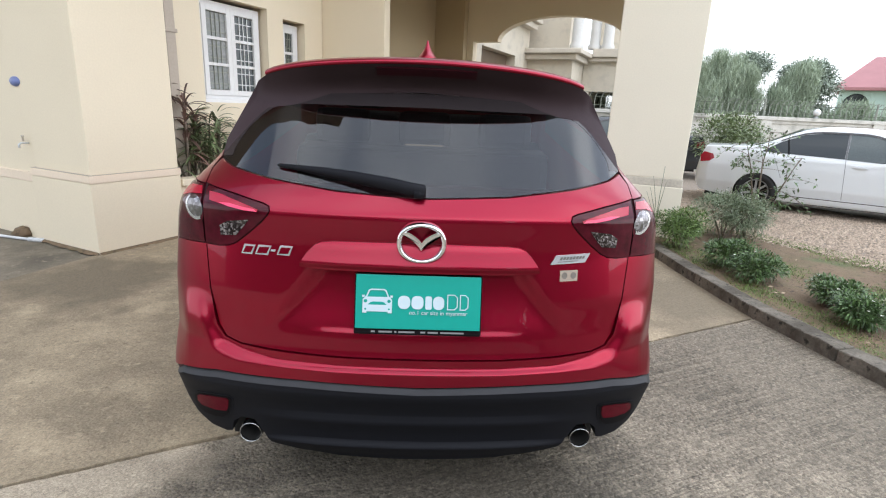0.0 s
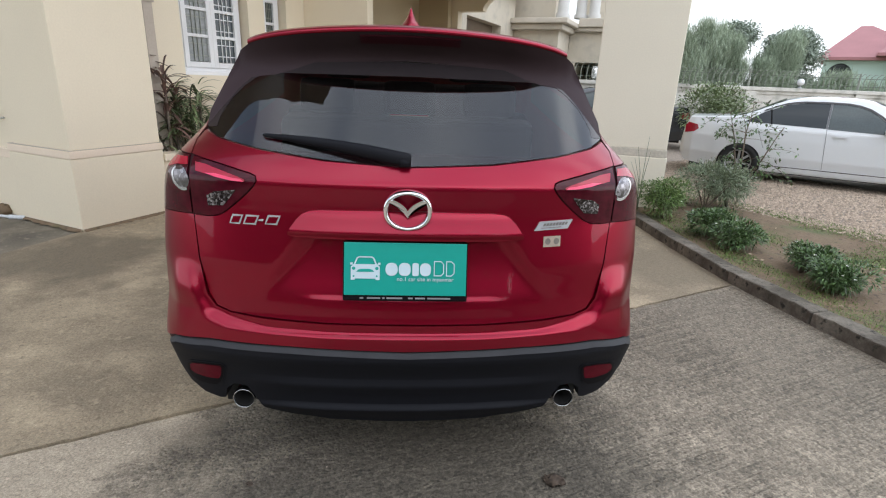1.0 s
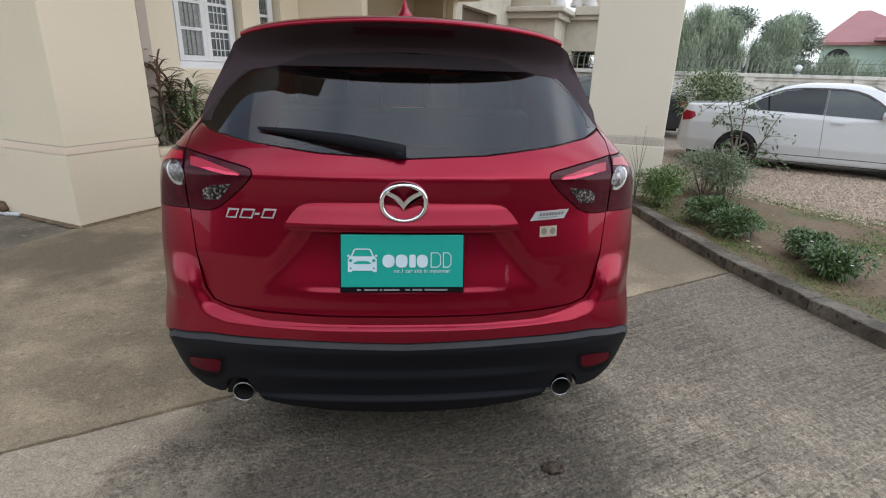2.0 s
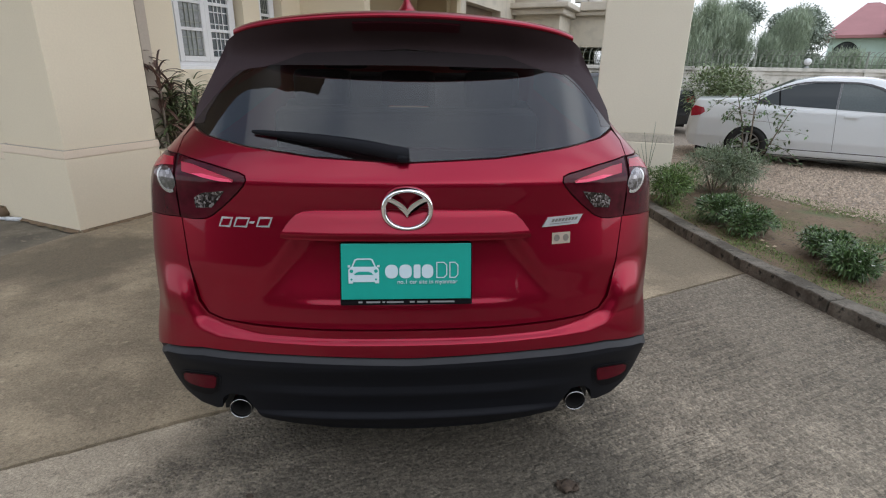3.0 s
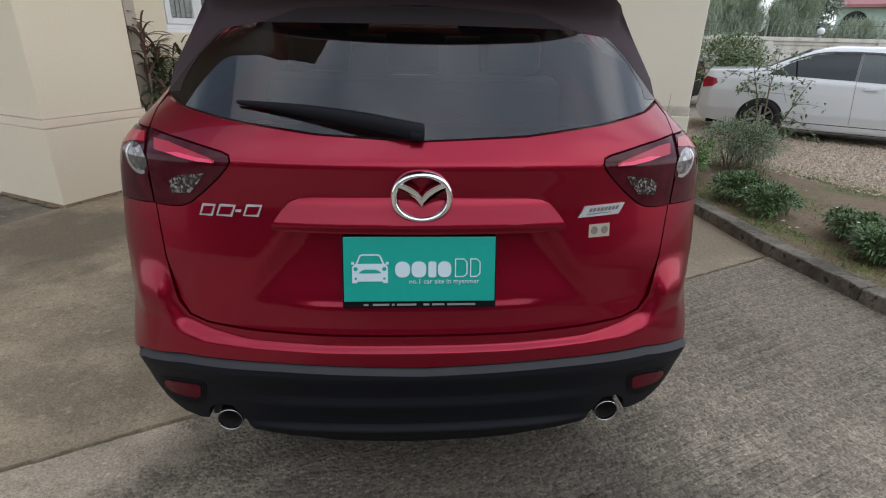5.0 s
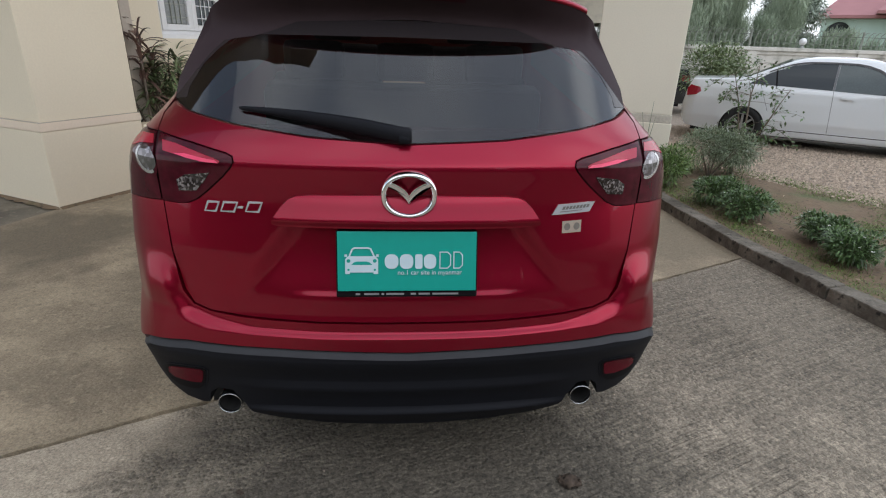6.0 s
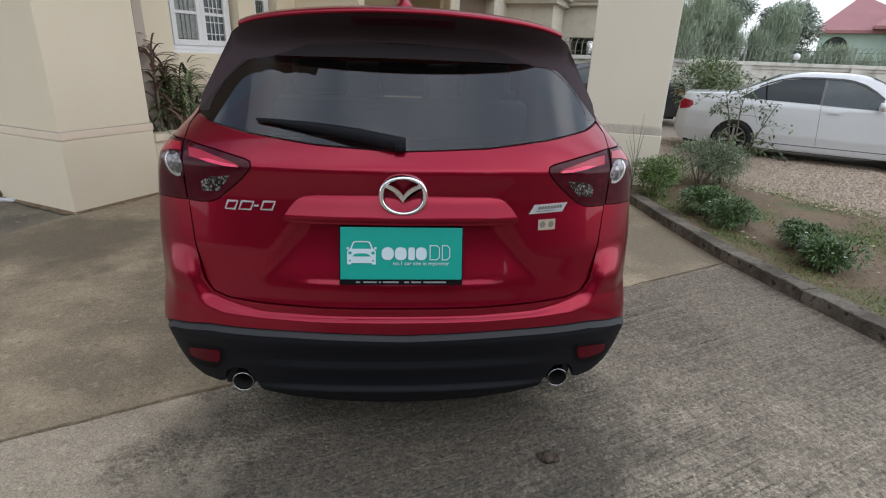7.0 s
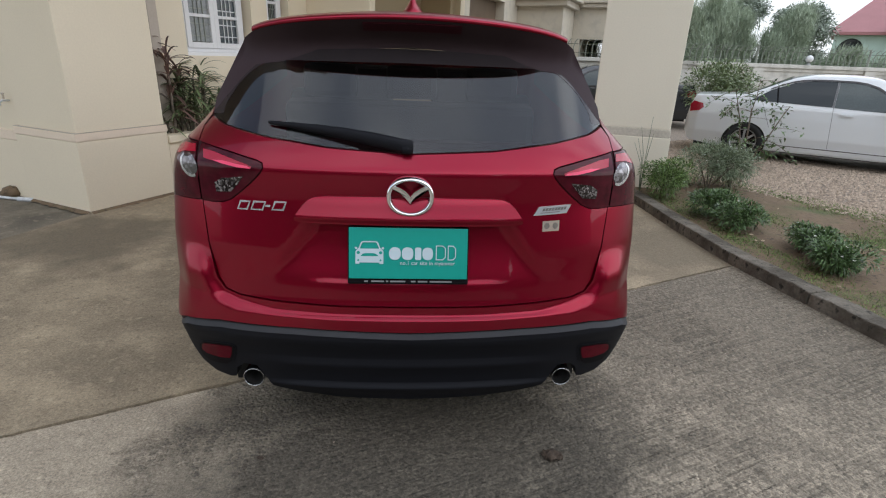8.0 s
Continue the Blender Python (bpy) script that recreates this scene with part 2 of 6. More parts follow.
SOIL = ramp_between(ramp_between(SOIL, 1.7, (0.19, 0.135, 0.088), 9, 0.52, 0.72, 9), 8.0, (0.085, 0.062, 0.042), 21, 0.55, 0.68, 9)
EARTH = mat("far_ground", (0.16, 0.16, 0.09), 0.95, var=0.3, scale=0.4, bump=0.2)
GRAVEL = mat("pale_gravel", (0.40, 0.32, 0.245), 0.9, var=0.15, scale=9, bump=0.1, island=0.33)
GRAVEL_BED = mat("gravel_bed", (0.30, 0.25, 0.20), 0.95, var=0.3, scale=20, bump=0.4)
RED = mat("red_metallic_paint", (0.250, 0.0009, 0.0185), 0.33, metal=0.80, var=0.03, scale=300, fine=500, bump=0.0, coat=0.46)
RED.node_tree.nodes["Principled BSDF"].inputs["Coat Roughness"].default_value = 0.015
BLACK_PLASTIC = mat("black_textured_plastic", (0.0090, 0.0093, 0.0120), 0.6, var=0.1, fine=400, bump=0.06, spec=0.16)
# lighter copy of the black plastic: sky light on the ledge, as colour
SKYLIT_PLASTIC = mat("skylit_black_plastic", (0.032, 0.032, 0.034), 0.6, var=0.15, scale=12, fine=400, bump=0.05, spec=0.3)
GLOSS_BLACK = mat("gloss_black", (0.009, 0.008, 0.009), 0.45, var=0, bump=0, spec=0.04)
SILVER = mat("satin_silver", (0.60, 0.60, 0.62), 0.25, metal=0.45, var=0, bump=0, coat=0.5)
RUBBER = mat("tyre_rubber", (0.02, 0.02, 0.02), 0.8, var=0.1, bump=0.1)
SEAM = mat("dark_gap", (0.024, 0.004, 0.0055), 0.8, var=0, bump=0)
STEEL = mat("brushed_steel", (0.55, 0.55, 0.55), 0.25, metal=1.0, var=0.05, bump=0)
SOOT = mat("sooty_inside", (0.012, 0.011, 0.01), 0.9, var=0.1)
TINT = mat("tinted_glass", (0.225, 0.225, 0.24), 0.0, var=0, bump=0, trans=1.0, ior=1.2, coat=1.0)
TINT.node_tree.nodes["Principled BSDF"].inputs["Coat IOR"].default_value = 1.5
TINT.node_tree.nodes["Principled BSDF"].inputs["Coat Roughness"].default_value = 0.0
CLEAR = mat("clear_glass", (0.7, 0.75, 0.75), 0.02, var=0, bump=0, trans=1.0)
DARK_GLASS = mat("dark_car_glass", (0.03, 0.036, 0.04), 0.03, var=0, bump=0, spec=0.35)
SIDE_GLASS_PALE = mat("pale_car_glass", (0.065, 0.08, 0.08), 0.03, var=0.2, scale=3, bump=0, spec=0.5)
VISOR = mat("smoked_window_visor", (0.05, 0.045, 0.045), 0.3, var=0.05, bump=0)
PANEL_GAP = mat("grey_panel_gap", (0.16, 0.16, 0.165), 0.8, var=0, bump=0)
PANE = mat("dark_window_pane", (0.05, 0.06, 0.065), 0.05, var=0.1, scale=3, bump=0)
CURTAIN_PANE = mat("curtained_pane", (0.24, 0.25, 0.245), 0.12, var=0.3, scale=5, bump=0)
LAMP_PINK = mat("bright_lamp_edge", (0.80, 0.05, 0.13), 0.25, var=0.05, bump=0, coat=0.3)
BLACK_GLASS = mat("black_glass_border", (0.032, 0.026, 0.0275), 0.0, var=0, bump=0, spec=0.5)
SPOILER_UNDER = mat("dark_spoiler_plastic", (0.043, 0.029, 0.032), 0.5, var=0.05, bump=0, spec=0.08)
BRAKE_RED = mat("dim_brake_lamp_red", (0.032, 0.005, 0.008), 0.35, var=0.2, scale=60, bump=0, spec=0.2)
LAMP_RED = mat("red_lamp_lens", (0.34, 0.004, 0.024), 0.22, var=0.08, scale=60, fine=200, bump=0.02, coat=0.25)
LAMP_DARK = mat("smoked_lamp_lens", (0.052, 0.0034, 0.0085), 0.12, var=0.35, scale=20, bump=0, coat=0.1, spec=0.22)
LAMP_CLEAR = mat("clear_lamp_lens", (0.11, 0.11, 0.12), 0.25, metal=0.3, var=0.6, scale=45, bump=0.1, coat=0.6)
REFLECTOR = glints("painted_glint_reflector", (0.012, 0.007, 0.008), (0.42, 0.38, 0.38), 150, 0.2)
LENS_SILVER = glints("painted_glint_lens", (0.075, 0.062, 0.068), (0.30, 0.28, 0.30), 85, 0.15)
FOG_RED = mat("fog_lamp_red", (0.085, 0.002, 0.009), 0.2, var=0.2, scale=60, bump=0.05, spec=0.1)
PLATE_GREEN = mat("teal_plate", (0.006, 0.29, 0.23), 0.4, var=0.03, scale=10, bump=0)
PLATE_WHITE = mat("plate_white_print", (0.50, 0.60, 0.64), 0.5, var=0.02, bump=0)
STICKER = mat("beige_sticker", (0.36, 0.29, 0.23), 0.5, var=0.08, scale=60, bump=0)
GREY_PRINT = mat("grey_print", (0.12, 0.11, 0.10), 0.5, var=0, bump=0)
SEAT = mat("black_seat_cloth", (0.05, 0.048, 0.046), 0.8, var=0.1)
CABIN = mat("dark_cabin_trim", (0.20, 0.19, 0.18), 0.8, var=0.1)
WHITE_CAR = mat("white_car_paint", (0.72, 0.735, 0.745), 0.3, var=0.02, scale=2, bump=0, coat=1.0)
DARK_CAR = mat("dark_car_paint", (0.03, 0.032, 0.035), 0.25, var=0.03, bump=0, coat=1.0)
ALLOY = mat("silver_alloy", (0.5, 0.5, 0.51), 0.35, metal=0.8, var=0.05, bump=0)
LEAF_DARK = mat("dark_glossy_leaves", (0.082, 0.14, 0.045), 0.38, var=0.15, island=0.5, bump=0)
LEAF_MID = mat("fresh_green_leaves", (0.11, 0.175, 0.045), 0.5, var=0.15, island=0.5, bump=0)
LEAF_PALE = mat("pale_green_leaves", (0.17, 0.215, 0.105), 0.55, var=0.15, island=0.45, bump=0)
LEAF_GREY = mat("grey_green_leaves", (0.165, 0.205, 0.12), 0.6, var=0.15, island=0.4, bump=0)
LEAF_PURPLE = mat("purple_brown_leaves", (0.13, 0.075, 0.06), 0.4, var=0.2, island=0.5, bump=0)
# both far leaf colours are paled to paint in distance haze
LEAF_FAR_HAZED = mat("hazed_far_foliage", (0.27, 0.315, 0.25), 0.6, var=0.2, island=0.45, scale=0.5, bump=0)
LEAF_BAMBOO_HAZED = mat("hazed_feathery_foliage", (0.325, 0.385, 0.275), 0.7, var=0.12, island=0.2, scale=0.5, bump=0)
GRASS = mat("grass_blades", (0.13, 0.185, 0.047), 0.6, var=0.2, island=0.5, bump=0)
SOFFIT = mat("tan_soffit", (0.52, 0.42, 0.36), 0.7, var=0.1)
EMBLEM = mat("bright_chrome", (0.86, 0.86, 0.88), 0.07, metal=1.0, var=0, bump=0)
BARK = mat("grey_brown_bark", (0.16, 0.13, 0.10), 0.9, var=0.3, scale=20, bump=0.3)
PETAL = mat("white_petals", (0.75, 0.74, 0.68), 0.6, var=0.05, bump=0)
# stained render, its base colour lifted for the haze of distance
WALL_GREY = ramp_between(mat("weathered_fence_render", (0.56, 0.54, 0.49), 0.85, var=0.15, scale=2, bump=0.15), 5.0, (0.34, 0.33, 0.29), 2.5, 0.5, 0.7)
PALE_IRON = mat("pale_painted_iron", (0.25, 0.265, 0.225), 0.5, var=0.1)
EARTH_ROCK = mat("brown_rock", (0.16, 0.12, 0.09), 0.9, var=0.3, scale=12, bump=0.4)
LEAF_STRAP = mat("strappy_green_leaves", (0.13, 0.17, 0.075), 0.4, var=0.2, island=0.5, bump=0)
OLIVE_IRON = mat("olive_weathered_iron", (0.10, 0.115, 0.085), 0.6, var=0.15)
IRON = mat("grey_iron", (0.30, 0.31, 0.30), 0.5, metal=0.3, var=0.1)
# roof red and mint are also paled, haze mixed into the colour
ROOF_RED = mat("hazed_red_roof", (0.34, 0.15, 0.152), 0.6, var=0.12, scale=1, bump=0)
MINT = mat("hazed_mint_wall", (0.48, 0.61, 0.545), 0.7, var=0.06, scale=1)
PVC = mat("white_pvc", (0.62, 0.64, 0.66), 0.35, var=0.08, scale=12, bump=0)
BLUE = mat("blue_plastic", (0.16, 0.20, 0.42), 0.35, var=0.05, bump=0)
OIL = mat("brown_leaf_litter", (0.065, 0.046, 0.032), 0.9, var=0.4, scale=60, bump=0.5)


# ---- building blocks ----
def link(name, bm, material, parent=None, label="", m=None, smooth=False):
    """Links a bmesh as one mesh object, under a parent if there is one."""
    me = bpy.data.meshes.new(name)
    if smooth:
        for f in bm.faces:
            f.smooth = True
    bm.to_mesh(me)
    bm.free()
    me.materials.append(material)
    ob = new(name, me)
    if m is not None:
        ob.matrix_basis = m
    if parent is not None:
        ob.parent = parent
    if label:
        ob["label"] = label
    return ob


def part(name, bm, material, parent, label="", smooth=False):
    return link(name, bm, material, parent, label, smooth=smooth)


def holder(name, m, label, category, group="", kind=""):
    ob = new(name)
    ob.matrix_basis = m
    ob.empty_display_size = 0.1
    return tagged(ob, label, category, group, kind)


def box(bm, x0, x1, y0, y1, z0, z1, bevel=0.0, m=None):
    r = bmesh.ops.create_cube(bm, size=1, matrix=Matrix.Translation(((x0 + x1) / 2, (y0 + y1) / 2, (z0 + z1) / 2)) @ Matrix.Diagonal((x1 - x0, y1 - y0, z1 - z0, 1)))
    vs = r["verts"]
    if m is not None:
        bmesh.ops.transform(bm, matrix=m, verts=vs)
    if bevel:
        es = {e for v in vs for e in v.link_edges}
        bmesh.ops.bevel(bm, geom=list(es), offset=bevel, segments=2, affect="EDGES", profile=0.6)
    return bm


def boxes(*rows, bevel=0.0):
    bm = bmesh.new()
    for r in rows:
        box(bm, *r, bevel=bevel)
    return bm


def tube(bm, pts, radii, seg=10, caps=True):
    """A tapered tube through points."""
    rings = []
    pts = [Vector(p) for p in pts]
    for i, p in enumerate(pts):
        d = (pts[min(i + 1, len(pts) - 1)] - pts[max(i - 1, 0)]).normalized()
        a = d.orthogonal().normalized()
        b = d.cross(a)
        r = radii[i] if isinstance(radii, (list, tuple)) else radii
        rings.append([bm.verts.new(p + r * (math.cos(2 * math.pi * k / seg) * a + math.sin(2 * math.pi * k / seg) * b)) for k in range(seg)])
    for a, b in zip(rings, rings[1:]):
        # rings may be turned against each other: join the nearest corners
        o = min(range(seg), key=lambda k: (b[k].co - a[0].co).length)
        for k in range(seg):
            bm.faces.new((a[k], a[(k + 1) % seg], b[(k + 1 + o) % seg], b[(k + o) % seg]))
    if caps:
        bm.faces.new(rings[0][::-1])
        bm.faces.new(rings[-1])
    return bm


def lathe(bm, prof, seg=24, m=None):
    """Turns a profile of (radius, height) round z."""
    rings = [[bm.verts.new((max(r, 1e-4) * math.cos(2 * math.pi * k / seg), max(r, 1e-4) * math.sin(2 * math.pi * k / seg), h)) for k in range(seg)] for r, h in prof]
    for a, b in zip(rings, rings[1:]):
        for k in range(seg):
            bm.faces.new((a[k], a[(k + 1) % seg], b[(k + 1) % seg], b[k]))
    if m is not None:
        bmesh.ops.transform(bm, matrix=m, verts=[v for r in rings for v in r])
    return bm


def prism(bm, outline, y0, y1):
    """A solid from an outline in x and z, from y0 to y1."""
    a = [bm.verts.new((x, y0, z)) for x, z in outline]
    b = [bm.verts.new((x, y1, z)) for x, z in outline]
    bm.faces.new(a), bm.faces.new(b[::-1])
    n = len(a)
    for i in range(n):
        bm.faces.new((a[i], b[i], b[(i + 1) % n], a[(i + 1) % n]))
    bmesh.ops.recalc_face_normals(bm, faces=bm.faces)
    return bm


def curve_strip(pts, n=10):
    """Catmull-Rom through points in the plane."""
    pts = [Vector((p[0], p[1])) for p in pts]
    out = []
    for i in range(len(pts) - 1):
        p0, p1, p2, p3 = pts[max(i - 1, 0)], pts[i], pts[i + 1], pts[min(i + 2, len(pts) - 1)]
        for k in range(n):
            t = k / n
            out.append(0.5 * ((2 * p1) + (p2 - p0) * t + (2 * p0 - 5 * p1 + 4 * p2 - p3) * t * t + (3 * p1 - p0 - 3 * p2 + p3) * t ** 3))
    out.append(pts[-1])
    return [(p.x, p.y) for p in out]


# ---- ground ----
bm = bmesh.new()
N = 60
for i in range(N + 1):
    for j in range(N + 1):
        s, t2 = (i / N - 0.5) * 2, (j / N - 0.5) * 2
        bm.verts.new((math.copysign(abs(s) ** 3, s) * 600, math.copysign(abs(t2) ** 3, t2) * 600 + 6, -0.06))
bm.verts.ensure_lookup_table()
for i in range(N):
    for j in range(N):
        k = i * (N + 1) + j
        bm.faces.new((bm.verts[k], bm.verts[k + N + 1], bm.verts[k + N + 2], bm.verts[k + 1]))
tagged(link("ground", bm, EARTH), "dry earth and grass reaching to the horizon", "ground", kind="structure")

JOINT = lambda x: 0.226 + 0.46 * (x + 1.65)   # the contraction joint across the drive
HOUSE = pose(-3.15, 3.44, 0, 0, 0, -28)


def kerb_line(y):
    """The kerb's foot on the drive side, a gentle bend."""
    return sum(float(np.interp(y + d, [-10, 0.4, 1.0, 1.42, 1.85, 2.25, 3.0, 3.8, 9.5], [4.3, 2.985, 2.90, 2.82, 2.735, 2.683, 2.650, 2.648, 2.60])) for d in (-0.25, 0, 0.25)) / 3



def slab(name, pts, material, label):
    bm = bmesh.new()
    f = bm.faces.new([bm.verts.new((x, y, 0)) for x, y in pts])
    r = bmesh.ops.extrude_face_region(bm, geom=[f])
    bmesh.ops.translate(bm, verts=[v for v in r["geom"] if isinstance(v, bmesh.types.BMVert)], vec=(0, 0, -0.12))
    bmesh.ops.recalc_face_normals(bm, faces=bm.faces)
    return tagged(link(name, bm, material), label, "pavement", kind="structure")


def ragged(x0, x1, off, seed):
    rng = random.Random(seed)
    return [(x0 + (x1 - x0) * k / 300, JOINT(x0 + (x1 - x0) * k / 300) + off * (1 + 1.1 * noise.noise(Vector((k * 0.09, seed, 0))) + 0.5 * noise.noise(Vector((k * 0.4, seed, 3)))) * (1.5 if x0 + (x1 - x0) * k / 300 < -0.9 else 1.0) + rng.uniform(-0.004, 0.004) * abs(off) / 0.009) for k in range(301)]


edge_far = ragged(-4.75, 3.15, 0.012, 3)
edge_near = ragged(-9.0, 3.15, -0.010, 4)
slab("pavement_far", [(3.15, 15.1)] + [(-3.15, 3.42), (-3.46, 2.57), (-4.15, 0.62)] + edge_far, SLAB, "worn brushed concrete driveway slab with stains")
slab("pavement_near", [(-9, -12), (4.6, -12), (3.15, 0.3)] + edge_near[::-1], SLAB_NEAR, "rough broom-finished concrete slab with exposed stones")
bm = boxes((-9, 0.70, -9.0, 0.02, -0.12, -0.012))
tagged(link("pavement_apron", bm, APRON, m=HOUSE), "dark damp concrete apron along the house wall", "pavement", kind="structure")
bm = boxes((-9, 9, -14, 16, -0.1, -0.05))
tagged(link("pavement_base", bm, OIL, m=pose(-2.0 - 4.3, 0, 0)), "dirt bed under the driveway slabs", "pavement", kind="structure")

# kerb of cast pieces
kerb = holder("kerb", pose(2.735, 0, 0), "low mossy concrete kerb between drive and flower bed", "kerb", kind="structure")
y = -9.7
rng = random.Random(5)
while y < 9.0:
    bm = bmesh.new()
    ln = 0.8
    box(bm, 0, 0.15, 0.001, ln + 0.002, -0.08, 0.10, bevel=0.012)
    bmesh.ops.subdivide_edges(bm, edges=[e for e in bm.edges if abs(e.verts[0].co.y - e.verts[1].co.y) > 0.4], cuts=27)
    for v in bm.verts:
        d = noise.noise_vector(Vector((v.co.x * 9, (v.co.y + y) * 6, v.co.z * 9))) * 0.008 + noise.noise_vector(Vector((v.co.x * 30, (v.co.y + y) * 26, v.co.z * 30))) * 0.005
        v.co += d
    ob = part("kerb_stone", bm, KERB, kerb)
    ob.location = (kerb_line(y) - 2.735, y, 0)
    ob.rotation_euler = (0, 0, math.atan((kerb_line(y) - kerb_line(y + ln)) / ln))
    y += ln

# flower bed, soil and grass; gravel yard beyond
BED_EDGE = lambda y: 4.50 + 0.5 * (5.2 - y)   # where the bed gives way to the gravel
bm = bmesh.new()
for i in range(81):
    for j in range(61):
        y = -8 + j * 0.3
        x = kerb_line(y) + 0.11 + i * 0.09
        fall = max(0.0, min(1.0, (x - BED_EDGE(y)) / 0.35 + 0.2 * noise.noise(Vector((y * 2, 7, 0)))))
        bm.verts.new((x, y, 0.055 + 0.02 * noise.noise(Vector((x * 2, y * 2, 0))) - 0.13 * fall))
bm.verts.ensure_lookup_table()
for i in range(80):
    for j in range(60):
        k = i * 61 + j
        bm.faces.new((bm.verts[k], bm.verts[k + 61], bm.verts[k + 62], bm.verts[k + 1]))
tagged(link("flower_bed", bm, SOIL, smooth=True), "bare brown soil with thin grass in a flower bed", "soil", kind="structure")
bm = boxes((3.2, 22, -8, 13.9, -0.1, 0.015))
tagged(link("gravel_yard", bm, GRAVEL_BED), "pale gravel yard under the parked cars", "gravel", kind="structure")


# ---- house ----
def house_part(name, bm, material, label, category="wall"):
    return tagged(link(name, bm, material, m=HOUSE), label, category, kind="structure")


# wall block at the corner: plinth, peach band, tall shaft
house_part("wall_corner_plinth", boxes((-0.95, 0.03, -0.03, 0.94, -0.1, 0.69), bevel=0.012), CREAM, "cream painted plinth of the house corner")
house_part("wall_corner_band", boxes((-0.95, 0.035, -0.035, 0.945, 0.69, 0.765), bevel=0.01), CREAM_BAND, "peach painted band round the house corner")
house_part("wall_corner", boxes((-0.90, 0.0, 0.0, 0.94, 0.765, 6.2), bevel=0.012), CREAM, "tall cream painted house corner")
# thin brown strip where the shaft meets the band
house_part("wall_band_line", boxes((-0.95, 0.031, -0.031, 0.94, 0.7655, 0.7685)), PIPE_GREY, "thin brown line along the ledge of the band", "dirt")
house_part("wall_side_plinth", boxes((-9, -0.951, 0.03, 0.3, -0.1, 0.60), bevel=0.008), CREAM, "cream painted plinth of the side wall")
house_part("wall_side_band", boxes((-9, -0.951, 0.025, 0.3, 0.60, 0.70), bevel=0.008), CREAM_BAND, "peach painted band of the side wall")
house_part("wall_side", boxes((-9, -0.901, 0.05, 0.3, 0.70, 6.2)), CREAM, "cream painted side wall")

# window wall with two openings
WX, WF = -0.35, -0.50
rows = []
cuts = [(1.67, 2.75, 1.47, 2.70), (3.05, 3.50, 1.49, 2.62)]
w_prev = 0.94
for w0, w1, z0, z1 in cuts:
    rows.append((WX - 0.25, WX, w_prev, w0, -0.1, 6.2))
    rows.append((WX - 0.25, WX, w0, w1, -0.1, z0))
    rows.append((WX - 0.25, WX, w0, w1, z1, 6.2))
    w_prev = w1
rows.append((WX - 0.25, WX, w_prev, 4.0, -0.1, 6.2))
house_part("wall_windows", boxes(*rows), CREAM, "cream painted wall with two casement windows")
house_part("wall_porch", boxes((WX - 0.25, WX, 4.001, 7.9, -0.1, 6.2), (WX - 0.01, 0.33, 7.70, 7.898, -0.1, 4.29)), TAN, "olive-tan wall inside the porch")


def casement(name, w0, w1, z0, z1, leaves, label):
    """A white window with leaves of three panes each, bars in front of the glass."""
    win = holder(name, HOUSE @ pose(WF, w0, z0), label, "window", kind="structure")
    W, Hh, f = w1 - w0, z1 - z0, 0.05
    part("window_frame", boxes((-0.03, 0.03, 0, f, 0, Hh), (-0.03, 0.03, W - f, W, 0, Hh), (-0.03, 0.03, f, W - f, 0, f), (-0.03, 0.03, f, W - f, Hh - f, Hh), bevel=0.005), WHITE_PAINT, win)
    part("window_sill", boxes((-0.02, 0.09, -0.03, W + 0.03, -0.05, 0), bevel=0.006), WHITE_PAINT, win)
    lw = (W - 2 * f) / leaves
    for k in range(leaves):
        a = f + k * lw
        s = 0.065
        leaf = part("sash", boxes((0.0, 0.045, a, a + s, f, Hh - f), (0.0, 0.045, a + lw - s, a + lw, f, Hh - f), (0.0, 0.045, a + s, a + lw - s, f, f + s), (0.0, 0.045, a + s, a + lw - s, Hh - f - s, Hh - f), bevel=0.004), WHITE_PAINT, win)
        ph = (Hh - 2 * f - 2 * s) / 3
        for r in range(3):
            z = f + s + r * ph
            part("pane", boxes((0.008, 0.014, a + s, a + lw - s, z + 0.01, z + ph - 0.01)), CURTAIN_PANE if k == 0 and leaves > 1 else PANE, leaf)
            if r:
                part("glazing_bar", boxes((0.0, 0.04, a + s, a + lw - s, z - 0.018, z + 0.018), bevel=0.003), WHITE_PAINT, leaf)
            pw = lw - 2 * s
            bars = bmesh.new()
            for q in (0.3, 0.5, 0.72):
                box(bars, 0.018, 0.026, a + s + pw * q - 0.005, a + s + pw * q + 0.005, z, z + ph)
            for q in (0.25, 0.7):
                box(bars, 0.018, 0.026, a + s, a + lw - s, z + ph * q - 0.005, z + ph * q + 0.005)
            part("grille", bars, PALE_IRON if k == 0 else WHITE_PAINT, leaf)
    return win


casement("window_1", 1.73, 2.71, 1.51, 2.66, 2, "white two-leaf casement window with barred panes")
casement("window_2", 3.08, 3.47, 1.53, 2.58, 1, "narrow white casement window with barred panes")
house_part("room_behind_windows", boxes((WF - 0.35, WF - 0.30, 1.2, 3.8, 0.8, 3.2)), CABIN, "dark room behind the windows", "wall")

# downpipe beside the corner
bm = bmesh.new()
box(bm, WX + 0.002, WX + 0.10, 1.13, 1.25, 0.0, 6.0, bevel=0.01)
for z in (0.8, 2.2, 3.6):
    box(bm, WX + 0.002, WX + 0.115, 1.115, 1.265, z, z + 0.04, bevel=0.004)
tagged(link("downpipe", bm, PIPE_GREY, m=HOUSE), "taupe painted rectangular downpipe on the wall", "pipe")

# planter wall in front of the windows
house_part("planter_wall", boxes((-0.10, 0.02, 0.946, 3.9, -0.1, 0.56), bevel=0.006), CREAM, "low cream planter wall")
